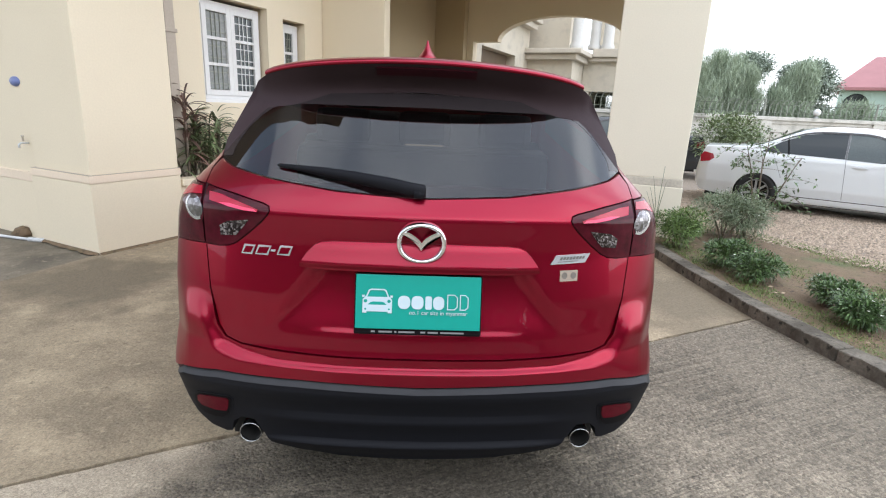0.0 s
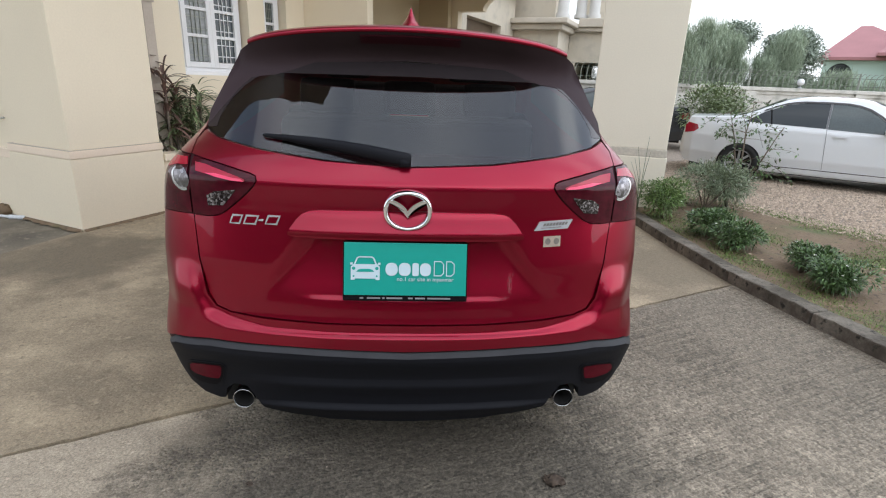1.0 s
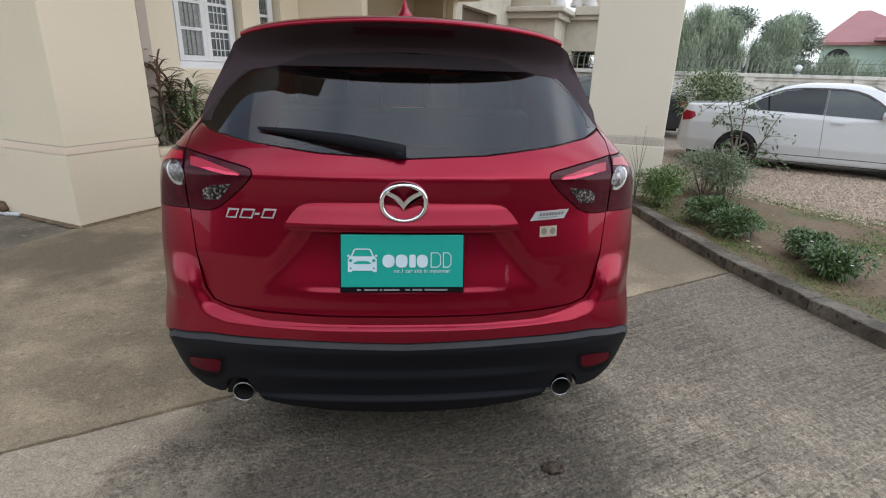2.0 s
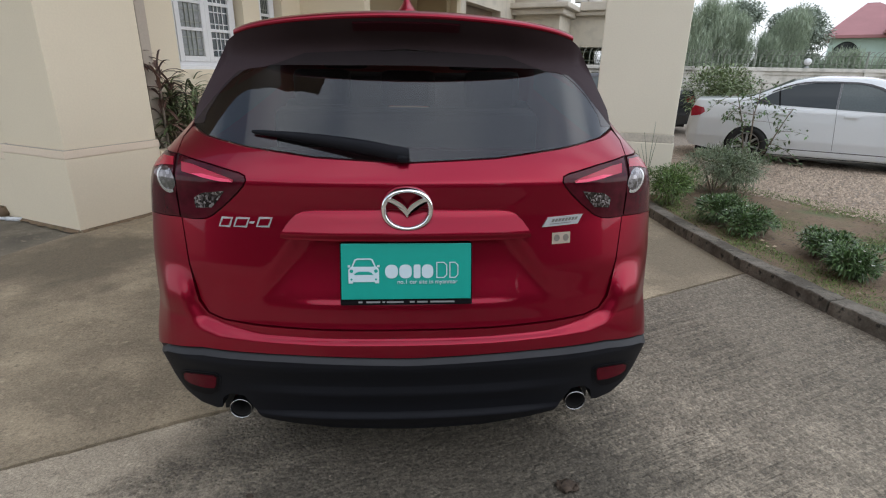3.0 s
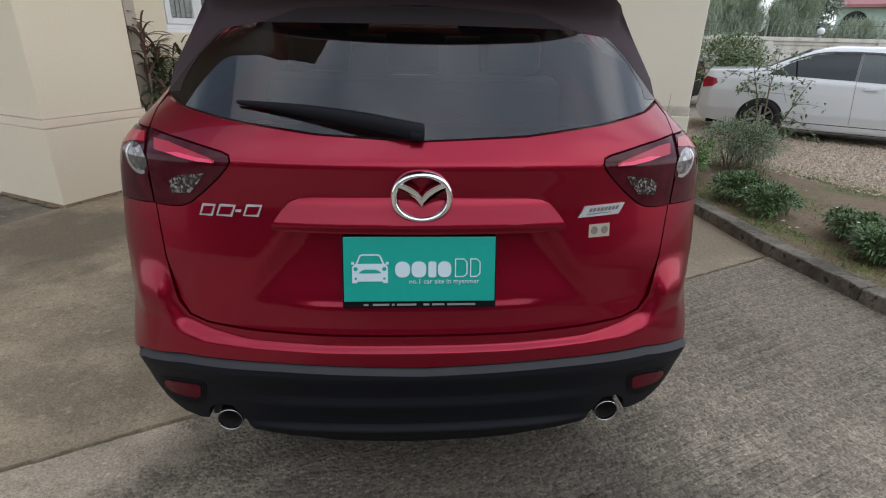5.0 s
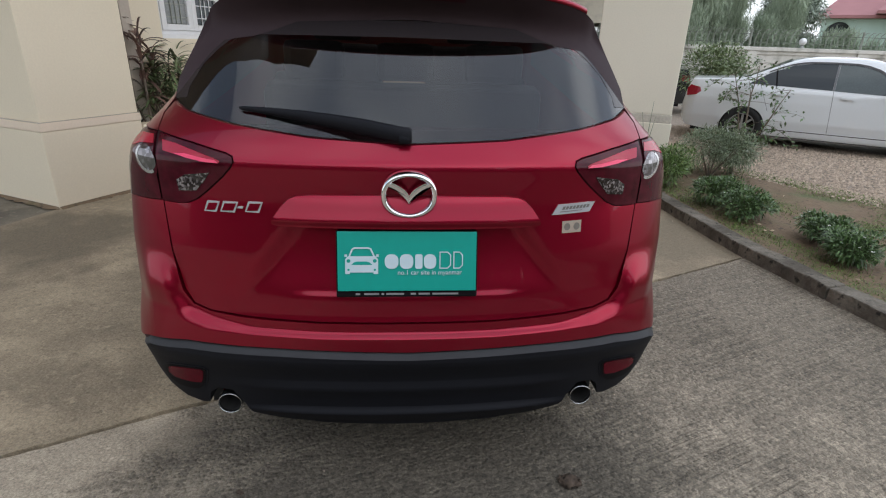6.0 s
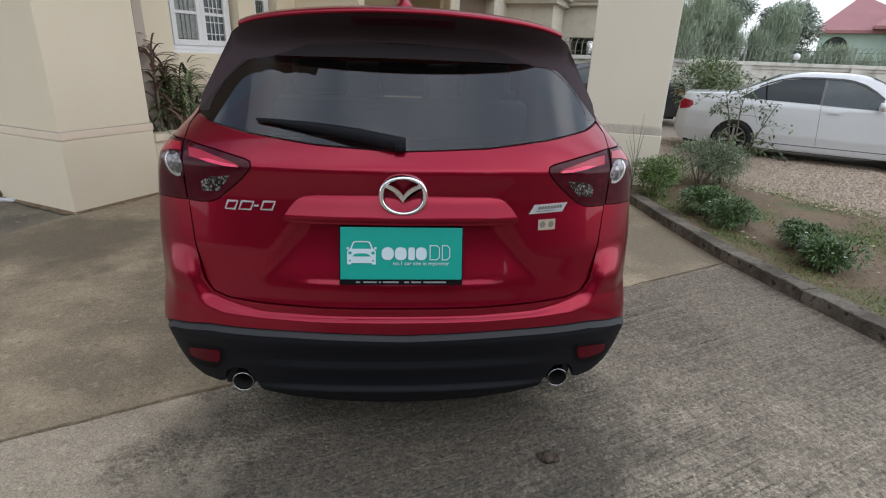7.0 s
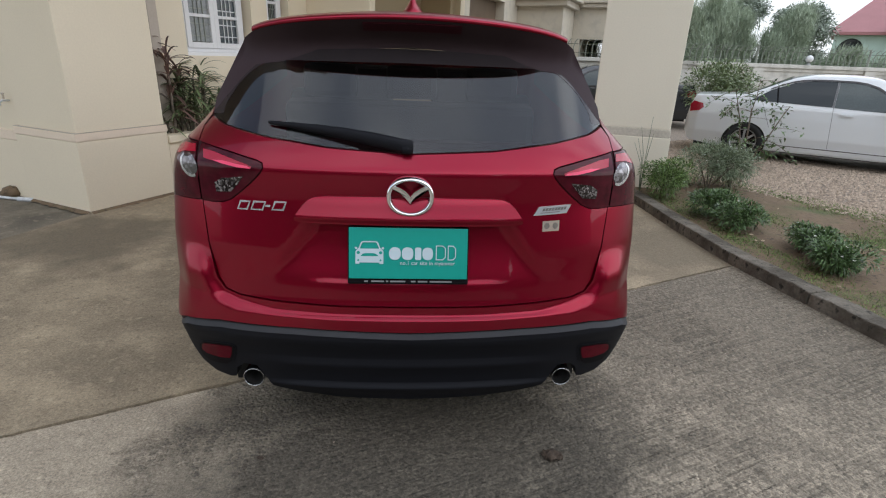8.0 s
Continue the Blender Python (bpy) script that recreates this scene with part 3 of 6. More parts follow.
house_part("planter_cap", boxes((-0.13, 0.05, 0.947, 3.9, 0.56, 0.64), bevel=0.012), CREAM, "cream coping of the planter wall")
house_part("planter_soil", boxes((WX + 0.003, -0.103, 0.95, 3.88, -0.1, 0.45)), SOIL, "dark soil in the planter", "soil")

# porch: pilaster, right column, ceiling, rear arch
house_part("wall_pilaster", boxes((WX + 0.002, 0.78, 3.9, 4.05, -0.1, 3.6), bevel=0.01), CREAM, "cream painted porch pier against the house")
COLUMN = HOUSE @ pose(4.06, 4.0, 0, 0, 0, 5)
for nm, row, paint, text in (("wall_column_plinth", (-0.02, 0.97, -0.02, 0.36, -0.1, 0.70), CREAM_SKYLIT, "cream plinth of the porch column"), ("wall_column_band", (-0.01, 0.96, -0.01, 0.355, 0.70, 0.80), STONE_CORNICE, "weathered band round the porch column"), ("wall_column", (0.0, 0.95, 0.0, 0.35, 0.80, 3.6), CREAM_SKYLIT, "square cream porch column")):
    tagged(link(nm, boxes(row, bevel=0.012), paint, m=COLUMN), text, "wall", kind="structure")
house_part("wall_beam", boxes((WX + 0.002, 5.1, 3.9, 4.9, 3.6, 4.3), bevel=0.01), CREAM, "cream beam over the porch entrance")
house_part("wall_beam_side", boxes((4.1, 5.1, 4.901, 7.898, 3.6, 4.299)), CREAM, "cream beam along the porch side")
house_part("ceiling", boxes((WX, 5.3, 3.7, 8.6, 4.3, 4.5)), CREAM, "flat porch ceiling slab", "ceiling")
pts = [(WX + 0.01, -0.1), (0.47, -0.1), (0.47, 2.9), (1.02, 2.9)]
for k in range(1, 24):
    a = math.pi * (1 - k / 24)
    pts.append((2.28 + 1.26 * math.cos(a), 2.9 + 0.46 * math.sin(a)))
pts += [(3.54, 2.9), (4.1, 2.9), (4.1, -0.1), (4.7, -0.1), (4.7, 4.29), (WX + 0.01, 4.29)]
house_part("wall_arch", prism(bmesh.new(), pts, 7.9, 8.12), CREAM, "cream porch wall with a flattened arch")

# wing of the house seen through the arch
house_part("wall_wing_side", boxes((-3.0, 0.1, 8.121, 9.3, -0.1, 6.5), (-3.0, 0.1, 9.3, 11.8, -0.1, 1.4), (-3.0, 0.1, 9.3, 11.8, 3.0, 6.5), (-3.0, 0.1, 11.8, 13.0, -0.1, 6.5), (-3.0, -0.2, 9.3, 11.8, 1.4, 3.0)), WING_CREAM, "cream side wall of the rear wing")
house_part("window_wing", boxes((-0.19, -0.15, 9.3, 11.8, 1.4, 3.0)), BROWN_PANE, "dark brown window of the rear wing", "window")
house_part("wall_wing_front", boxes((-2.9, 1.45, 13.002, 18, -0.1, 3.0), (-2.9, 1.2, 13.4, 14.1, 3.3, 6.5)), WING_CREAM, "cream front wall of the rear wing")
house_part("trim_wing", boxes((-2.9, 1.75, 12.6, 18, 3.16, 3.3), (-2.9, 1.6, 12.75, 18, 3.0, 3.16), (-2.9, 1.5, 13.1, 14.2, 5.4, 5.6), (1.75, 3.6, 14.2, 18, 3.2, 3.45), (1.6, 3.5, 14.3, 18, 3.08, 3.2), (0.102, 0.34, 9.0, 12.99, 3.82, 3.98), (0.102, 0.46, 9.0, 13.08, 3.98, 4.12), bevel=0.03), STONE_CORNICE, "weathered stone cornice of the rear wing", "cornice")
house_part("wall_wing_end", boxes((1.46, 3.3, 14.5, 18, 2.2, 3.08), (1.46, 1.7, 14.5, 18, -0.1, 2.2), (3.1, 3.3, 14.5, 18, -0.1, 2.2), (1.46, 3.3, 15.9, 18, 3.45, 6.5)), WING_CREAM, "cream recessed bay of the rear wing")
for u, w, z in ((1.53, 12.95, 3.3), (1.74, 14.45, 3.45), (2.14, 14.45, 3.45)):
    bm = lathe(bmesh.new(), [(0.20, 0), (0.20, 0.1), (0.16, 0.14), (0.15, 1.2), (0.14, 2.2), (0.19, 2.3), (0.19, 2.4)], 20)
    tagged(link("balcony_column", bm, COLUMN_WHITE, m=HOUSE @ pose(u, w, z), smooth=True), "round white balcony column on the cornice", "column", "balcony columns")

# eaves of the house over the drive
eaves = bmesh.new()
EAVE_LINE = [(-9.5, -3.0), (-1.4, -2.93), (1.0, -2.8), (2.06, -2.66), (2.85, -2.46), (3.09, -2.23), (3.3, -2.0), (3.3, 3.4), (-9.5, 3.4)]
lower, upper = [eaves.verts.new((u, w, 6.2)) for u, w in EAVE_LINE], [eaves.verts.new((u, w, 6.4)) for u, w in EAVE_LINE]
eaves.faces.new(lower), eaves.faces.new(upper[::-1])
for k in range(len(EAVE_LINE)):
    q = (k + 1) % len(EAVE_LINE)
    eaves.faces.new((lower[k], lower[q], upper[q], upper[k]))
bmesh.ops.recalc_face_normals(eaves, faces=eaves.faces)
house_part("roof_eaves", eaves, SOFFIT, "tan soffit of the deep house eaves", "roof")

# garden tap and pipe at the side wall
tap = holder("garden_tap", HOUSE @ pose(-1.06, 0.05, 1.0) @ Matrix.Diagonal((0.75, 0.75, 0.75, 1)), "small garden tap on the cream wall", "tap")
part("spout", tube(bmesh.new(), [(0, 0, 0), (0, -0.09, 0.0), (0, -0.12, -0.02), (0, -0.12, -0.06)], 0.014), PVC, tap, smooth=True)
part("handle", boxes((-0.006, 0.006, -0.075, -0.05, 0.02, 0.10), (-0.03, 0.03, -0.07, -0.055, 0.085, 0.10), bevel=0.003), PIPE_GREY, tap)
pipe = holder("ground_pipe", HOUSE @ pose(-0.95, -0.10, 0.008), "white plastic pipe lying on the apron", "pipe")
part("pipe", tube(bmesh.new(), [(-0.02, 0.02, 0), (-0.6, -0.10, 0), (-2.6, -0.55, 0)], 0.015), PVC, pipe, smooth=True)
part("elbow", tube(bmesh.new(), [(0.05, 0.06, 0.0), (-0.03, 0.03, 0), (-0.10, 0.0, 0)], 0.023), PVC, pipe, smooth=True)
bm = lathe(bmesh.new(), [(0.0, 0.0), (0.09, 0.01), (0.11, 0.05), (0.07, 0.10), (0.0, 0.11)], 10)
for v in bm.verts:
    v.co += noise.noise_vector(v.co * 14) * 0.03
tagged(link("earth_clod", bm, SOIL, m=HOUSE @ pose(-1.35, 0.0, -0.03), smooth=True), "dark clod of earth at the wall foot", "earth")
bm = lathe(bmesh.new(), [(0.0, 0.03), (0.05, 0.028), (0.085, 0.01), (0.09, 0.0)], 18, pose(0, 0, 0, 90, 0, 0) @ Matrix.Diagonal((1, 0.55, 1, 1)))
tagged(link("wall_cover", bm, BLUE, m=HOUSE @ pose(-1.12, 0.048, 1.60), smooth=True), "small blue plastic cover on the wall", "cover")


# ---- car body surface ----
ZC = [0.20, 0.26, 0.34, 0.42, 0.48, 0.53, 0.575, 0.60, 0.622, 0.632, 0.643, 0.70, 0.72, 0.78, 0.84, 0.90, 0.98, 1.06, 1.13, 1.187, 1.20, 1.25, 1.40, 1.55, 1.66]
YC = [0.13, 0.09, 0.062, 0.05, 0.04, 0.025, 0.0, 0.0, 0.0, 0.002, 0.014, 0.020, 0.027, 0.038, 0.045, 0.05, 0.065, 0.08, 0.085, 0.086, 0.096, 0.137, 0.29, 0.43, 0.52]
ZH = [0.20, 0.30, 0.38, 0.46, 0.56, 0.60, 0.75, 0.90, 1.05, 1.15, 1.22, 1.27, 1.35, 1.50, 1.60, 1.68]
XH = [0.79, 0.86, 0.895, 0.912, 0.925, 0.927, 0.934, 0.934, 0.929, 0.92, 0.893, 0.848, 0.79, 0.72, 0.67, 0.62]


def smooth01(t):
    t = max(0.0, min(1.0, t))
    return t * t * (3 - 2 * t)


def yc(z):
    return sum(float(np.interp(z + d, ZC, YC)) for d in (-0.007, -0.0035, 0, 0.0035, 0.007)) / 5


def hw(z):
    return sum(float(np.interp(z + d, ZH, XH)) for d in (-0.03, -0.015, 0, 0.015, 0.03)) / 5


def rear(x, z):
    """How far forward the rear of the car lies at (x, z)."""
    a = min(abs(x) / hw(z), 0.9995)
    p = float(np.interp(z, [0.52, 0.72], [5.0, 3.2]))
    y0 = yc(z)
    if 0.575 < z < 0.78:
        f = smooth01((abs(x) - 0.60) / 0.25)
        y0 += f * (0.038 * smooth01((z - 0.575) / 0.205) - y0)
    return y0 + 0.10 * a * a + 0.28 * (1 - (1 - a ** p) ** (1 / p))


def hatch_surface(x, z):
    """The tailgate with its recess round the plate."""
    half = 0.375 + 0.72 * (1.0 - z)
    r = smooth01((half - abs(x)) / 0.055) * smooth01((1.03 - z) / 0.03) * (0.15 * smooth01((z - 0.785) / 0.022) * smooth01((0.40 - abs(x)) / 0.12) + 0.85 * smooth01((z - 0.77) / 0.16))
    return rear(x, z) + 0.030 * r


def mirrored(half):
    """A closed outline from its right half, listed from the bottom middle up to the top middle."""
    return list(half) + [(-x, z) for x, z in reversed(half) if x > 1e-6]


def inset(pts, d):
    out, n = [], len(pts)
    area = sum(pts[i][0] * pts[(i + 1) % n][1] - pts[(i + 1) % n][0] * pts[i][1] for i in range(n))
    s = 1 if area > 0 else -1
    for i in range(n):
        a, p, b = Vector(pts[i - 1]), Vector(pts[i]), Vector(pts[(i + 1) % n])
        e, f = (p - a).normalized(), (b - p).normalized()
        nrm = Vector((-(e.y + f.y), e.x + f.x))
        nrm = nrm.normalized() * s if nrm.length > 1e-6 else Vector((0, 0))
        out.append((p.x + nrm.x * d, p.y + nrm.y * d))
    return out


EDGE_X = [0.80, 0.82, 0.84, 0.86, 0.87, 0.88, 0.89, 0.90, 0.905, 0.91, 0.9135, 0.917, 0.921, 0.925, 0.9285, 0.932]
CREASE_Z = [0.595, 0.605, 0.615, 0.622, 0.628, 0.633, 0.638, 0.643, 0.65, 0.655, 0.66, 0.665, 0.67, 0.68, 0.69, 0.70, 0.71, 0.725, 1.175, 1.185, 1.195, 1.205]


def panel(outline, surf=rear, off=0.0, rim=0.02, step=0.03, zs=(), fine=True):
    """A body panel: an outline in x and z laid on a surface, with turned-in edges."""
    bm = bmesh.new()
    bm.faces.new([bm.verts.new((x, 0, z)) for x, z in outline])
    xs, zz = [p[0] for p in outline], [p[1] for p in outline]
    cx = [min(xs) + step * k for k in range(1, int((max(xs) - min(xs)) / step) + 1)]
    cz = [min(zz) + step * k for k in range(1, int((max(zz) - min(zz)) / step) + 1)] + list(zs)
    if fine:
        cx += EDGE_X + [-e for e in EDGE_X]
        cz += CREASE_Z
    for cuts_at, no in ((cx, (1, 0, 0)), (cz, (0, 0, 1))):
        for c in cuts_at:
            co = (c, 0, 0) if no[0] else (0, 0, c)
            bmesh.ops.bisect_plane(bm, geom=bm.verts[:] + bm.edges[:] + bm.faces[:], plane_co=co, plane_no=no, dist=1e-5)
    for v in bm.verts:
        v.co.y = surf(v.co.x, v.co.z) + off
    for f in bm.faces:
        f.smooth = True
        if f.normal.y > 0:
            f.normal_flip()
    bmesh.ops.triangulate(bm, faces=[f for f in bm.faces if len(f.verts) > 4])
    bm.normal_update()
    if sum(f.normal.y for f in bm.faces) > 0:
        bmesh.ops.reverse_faces(bm, faces=bm.faces)
    border = [e for e in bm.edges if e.is_boundary]
    if rim:
        r = bmesh.ops.extrude_edge_only(bm, edges=border)
        for v in r["geom"]:
            if isinstance(v, bmesh.types.BMVert):
                v.co.y += rim
        for e in border:
            e.smooth = False
    return bm


# ---- the red car ----
suv = holder("red_suv", pose(-0.01, 0, 0), "glossy red SUV with black lower bumper, rear towards the drive", "car")

LAMP_EDGE = [(0.752, 1.050), (0.70, 1.051), (0.665, 1.055), (0.635, 1.068), (0.59, 1.103), (0.545, 1.143), (0.520, 1.170), (0.511, 1.186), (0.5145, 1.198), (0.535, 1.205), (0.645, 1.225), (0.779, 1.244)]
GLASS_LOW = [(0.76, 1.325), (0.69, 1.305), (0.53, 1.281), (0.29, 1.257), (0.0, 1.245)]
SEAM_LOW = [(0, 0.706), (0.28, 0.706), (0.50, 0.712), (0.62, 0.719), (0.675, 0.735), (0.705, 0.775), (0.735, 0.90), (0.752, 1.05)]

hatch_half = SEAM_LOW[:-1] + LAMP_EDGE + [(0.785, 1.29)] + GLASS_LOW
hatch = part("tailgate", panel(inset(mirrored(hatch_half), 0.0038), hatch_surface, step=0.02, zs=(0.775, 0.785, 0.79, 0.795, 0.80, 0.805, 0.812, 1.0, 1.01, 1.02, 1.03)), RED, suv)

bump_half = [(0, 0.612), (0.41, 0.622), (0.70, 0.622), (0.85, 0.600), (0.926, 0.572), (0.9335, 0.75), (0.9335, 0.90), (0.9285, 1.03), (0.87, 1.043), (0.752, 1.05)] + SEAM_LOW[-2:0:-1] + [(0, 0.706)]
SHUT = [(0.0, 0.706), (0.28, 0.706), (0.50, 0.712), (0.62, 0.719), (0.675, 0.735), (0.705, 0.775), (0.735, 0.90), (0.752, 1.05)]


def from_shut_line(x, z):
    """Distance from the line where tailgate and bumper meet."""
    best = 9.0
    for (ax, az), (bx, bz) in zip(SHUT, SHUT[1:]):
        f = max(0.0, min(1.0, ((x - ax) * (bx - ax) + (z - az) * (bz - az)) / ((bx - ax) ** 2 + (bz - az) ** 2)))
        best = min(best, math.hypot(x - ax - f * (bx - ax), z - az - f * (bz - az)))
    return best


def bumper_surface(x, z):
    """The bumper: a thin raised line across it that widens into a scooped shoulder at the tailgate's corners."""
    a = abs(x)
    y0 = yc(z)
    if 0.575 < z < 0.78:
        y0 += smooth01((a - 0.60) / 0.25) * (0.038 * smooth01((z - 0.575) / 0.205) - y0)
    corner = smooth01((a - 0.45) / 0.25)
    start, wide = 0.030 - 0.027 * corner, 0.016 + 0.038 * corner
    line = (0.0205 + 0.006 * corner) * (1 - smooth01((from_shut_line(a, z) - start) / wide))
    keep = smooth01((0.90 - z) / 0.13) * smooth01((0.905 - a) / 0.085)
    return rear(x, z) + keep * (line - y0)


bumper = part("bumper", panel(inset(mirrored(bump_half), 0.0018), bumper_surface, step=0.011), RED, suv)

# shoulder panels above the lamps, outside the tailgate
for s in (1, -1):
    o = [(0.779, 1.244), (0.86, 1.245), (0.886, 1.226), (0.868, 1.25), (0.845, 1.268), (0.788, 1.348), (0.765, 1.33), (0.785, 1.29)]
    part("quarter_panel", panel(inset([(x * s, z) for x, z in o][::s], 0.002), step=0.02), RED, suv)

clad_half = [(0, 0.263), (0.29, 0.270), (0.42, 0.292), (0.535, 0.326), (0.562, 0.37), (0.59, 0.425), (0.64, 0.428), (0.672, 0.40), (0.685, 0.350), (0.71, 0.342), (0.775, 0.352), (0.832, 0.390), (0.872, 0.45), (0.900, 0.503), (0.914, 0.541), (0.85, 0.582), (0.70, 0.602), (0.41, 0.604), (0, 0.594)]
def clad_surface(x, z):
    """The lower bumper, with two soft rolls across the middle."""
    roll = float(np.interp(z, [0.28, 0.345, 0.362, 0.40, 0.455, 0.485, 0.53], [0.012, -0.010, 0.012, 0.010, -0.008, 0.004, 0.0]))
    return rear(x, z) - 0.016 + roll * smooth01((0.66 - abs(x)) / 0.30)


clad = part("lower_bumper", panel(inset(mirrored(clad_half), 0.001), clad_surface, rim=0.07, step=0.02, zs=(0.325, 0.335, 0.345, 0.352, 0.362, 0.37, 0.44, 0.45, 0.46, 0.47, 0.485, 0.585, 0.59)), BLACK_PLASTIC, suv, "matt black plastic lower bumper")
clad.location.x = 0.007

def ledge_surface(x, z):
    low = float(np.interp(abs(x), [0, 0.41, 0.70, 0.85, 0.913], [0.594, 0.604, 0.602, 0.582, 0.541]))
    return rear(x, z) - 0.0165 + max(0.0, z - low) * 1.5


ledge_half = [(0, 0.594), (0.41, 0.604), (0.70, 0.602), (0.85, 0.582), (0.914, 0.541), (0.923, 0.556), (0.85, 0.596), (0.70, 0.616), (0.41, 0.618), (0, 0.608)]
part("bumper_ledge", panel(mirrored(ledge_half), ledge_surface, rim=0.03, step=0.03), SKYLIT_PLASTIC, clad, "grey sloping ledge, sky light put in its colour")

for s in (1, -1):
    o = [(0.745, 0.408), (0.792, 0.410), (0.818, 0.428), (0.826, 0.456), (0.818, 0.488), (0.798, 0.503), (0.74, 0.513), (0.675, 0.518), (0.664, 0.508), (0.676, 0.462), (0.690, 0.432), (0.712, 0.413)]
    lens = [(0.736, 0.442), (0.795, 0.446), (0.814, 0.460), (0.808, 0.486), (0.793, 0.498), (0.74, 0.507), (0.682, 0.511), (0.675, 0.504), (0.684, 0.466), (0.694, 0.448)]
    part("fog_recess", panel(inset([(x * s, z) for x, z in o][::s], -0.008), off=-0.0185, rim=0.05, step=0.02, fine=False), BLACK_PLASTIC, clad)
    fl = part("fog_lamp", panel([(x * s, z) for x, z in o][::s], off=-0.021, rim=0.05, step=0.02, fine=False), GLOSS_BLACK, clad, "dull red rear fog lamp")
    part("lens", panel([(x * s, z) for x, z in lens][::s], off=-0.0225, rim=0.02, step=0.02, fine=False), FOG_RED, fl)
    # tail pipes
    ex = part("exhaust_tip", lathe(bmesh.new(), [(0.0365, 0.25), (0.0365, 0.02), (0.0368, 0.004), (0.0385, 0.0), (0.040, 0.003), (0.041, 0.02), (0.041, 0.30), (0.01, 0.30)], 28, pose(s * 0.612 + 0.009, 0.092, 0.362, -90, 0, 0)), STEEL, suv, "polished round exhaust tip", smooth=True)
    part("inside", lathe(bmesh.new(), [(0.036, 0.012), (0.036, 0.20), (0.0, 0.20)], 24, pose(s * 0.612 + 0.009, 0.092, 0.362, -90, 0, 0)), SOOT, ex, smooth=True)

# tail lamps in two pieces: on the tailgate and on the wing
for s in (1, -1):
    def side(o):
        return [(x * s, z) for x, z in o][::s]
    inner = LAMP_EDGE[:-1] + [(0.765, 1.242)]
    outer = [(0.7575, 1.052), (0.82, 1.048), (0.87, 1.044), (0.9285, 1.032), (0.927, 1.10), (0.9195, 1.16), (0.908, 1.192), (0.892, 1.218), (0.874, 1.234), (0.852, 1.242), (0.783, 1.242), (0.770, 1.18)]
    a = part("tail_lamp_inner", panel(inset(side(inner), 0.0002), off=-0.004, step=0.02), LAMP_DARK, suv, "smoked red tail lamp on the tailgate")
    b = part("tail_lamp_outer", panel(inset(side(outer), 0.0005), off=-0.004, step=0.02), LAMP_DARK, suv, "wraparound tail lamp with clear round lens")
    bar = part("light_bar", panel(side([(0.552, 1.180), (0.60, 1.182), (0.738, 1.200), (0.748, 1.226), (0.70, 1.222), (0.63, 1.207), (0.57, 1.193), (0.550, 1.186)]), off=-0.0065, rim=0.004, step=0.02, fine=False), LAMP_RED, a, "bright red light bar")
    part("bright_edge", panel(side([(0.553, 1.180), (0.60, 1.181), (0.66, 1.189), (0.70, 1.197), (0.66, 1.199), (0.60, 1.191), (0.565, 1.188)]), off=-0.008, rim=0.002, step=0.02, fine=False), LAMP_PINK, bar)
    part("reflector", panel(side([(0.632, 1.094), (0.69, 1.088), (0.694, 1.12), (0.665, 1.138), (0.584, 1.150), (0.605, 1.123)]), off=-0.0065, rim=0.004, step=0.015, fine=False), REFLECTOR, a, "faceted clear reverse lamp")
    part("light_bar", panel(side([(0.778, 1.214), (0.83, 1.210), (0.885, 1.192), (0.878, 1.212), (0.862, 1.227), (0.845, 1.234), (0.789, 1.236)]), off=-0.0065, rim=0.004, step=0.02), LAMP_RED, b, "bright red upper lens")

    def oval(cx, cz, rx, rz, lean, k0=0, k1=24):
        return [(cx + rx * math.cos(k * math.pi / 12) + lean * math.sin(k * math.pi / 12), cz + rz * math.sin(k * math.pi / 12)) for k in range(k0, k1)]
    part("lamp_bowl", panel(side(oval(0.808, 1.158, 0.047, 0.047, 0.012)), off=-0.0055, rim=0.004, step=0.02), LAMP_DARK, b)
    part("round_lens", panel(side(oval(0.800, 1.172, 0.036, 0.036, 0.010)), off=-0.0068, rim=0.004, step=0.02), LENS_SILVER, b, "clear round lens with silver facets")
    part("lens_rim", panel(side(oval(0.802, 1.168, 0.041, 0.041, 0.012, 16, 29) + oval(0.800, 1.171, 0.034, 0.034, 0.010, 16, 29)[::-1]), off=-0.0080, rim=0.004, step=0.02, fine=False), STEEL, b, "silver crescent rim")

# rear window, its black surround and the wiper
glass_half = [(0.0, 1.2455)] + [(x, z + 0.0005) for x, z in reversed(GLASS_LOW[1:-1])] + [(0.755, 1.332), (0.748, 1.37), (0.70, 1.455), (0.645, 1.515), (0.60, 1.555), (0.55, 1.575), (0.48, 1.583), (0.0, 1.587)]


def glass_surface(x, z):
    return 0.139 + 1.02 * (z - 1.25) - 0.22 * (z - 1.25) ** 2 + 0.11 * (x / 0.76) ** 2 + 0.10 * (abs(x) / 0.78) ** 6 + 0.004


glass = part("rear_window", panel(mirrored(glass_half), glass_surface, rim=0.005, step=0.015, fine=False), TINT, suv, "dark tinted rear window", smooth=False)
glass.visible_shadow = False
# black border baked onto the head and sides of the glass
BORDER_OUT = [(0.755, 1.332), (0.748, 1.37), (0.70, 1.455), (0.645, 1.515), (0.60, 1.555), (0.55, 1.575), (0.48, 1.583), (0.0, 1.587)]
BORDER_IN = [(0.706, 1.338), (0.703, 1.37), (0.664, 1.437), (0.617, 1.485), (0.578, 1.513), (0.535, 1.527), (0.465, 1.533), (0.0, 1.537)]
border, strips = bmesh.new(), []
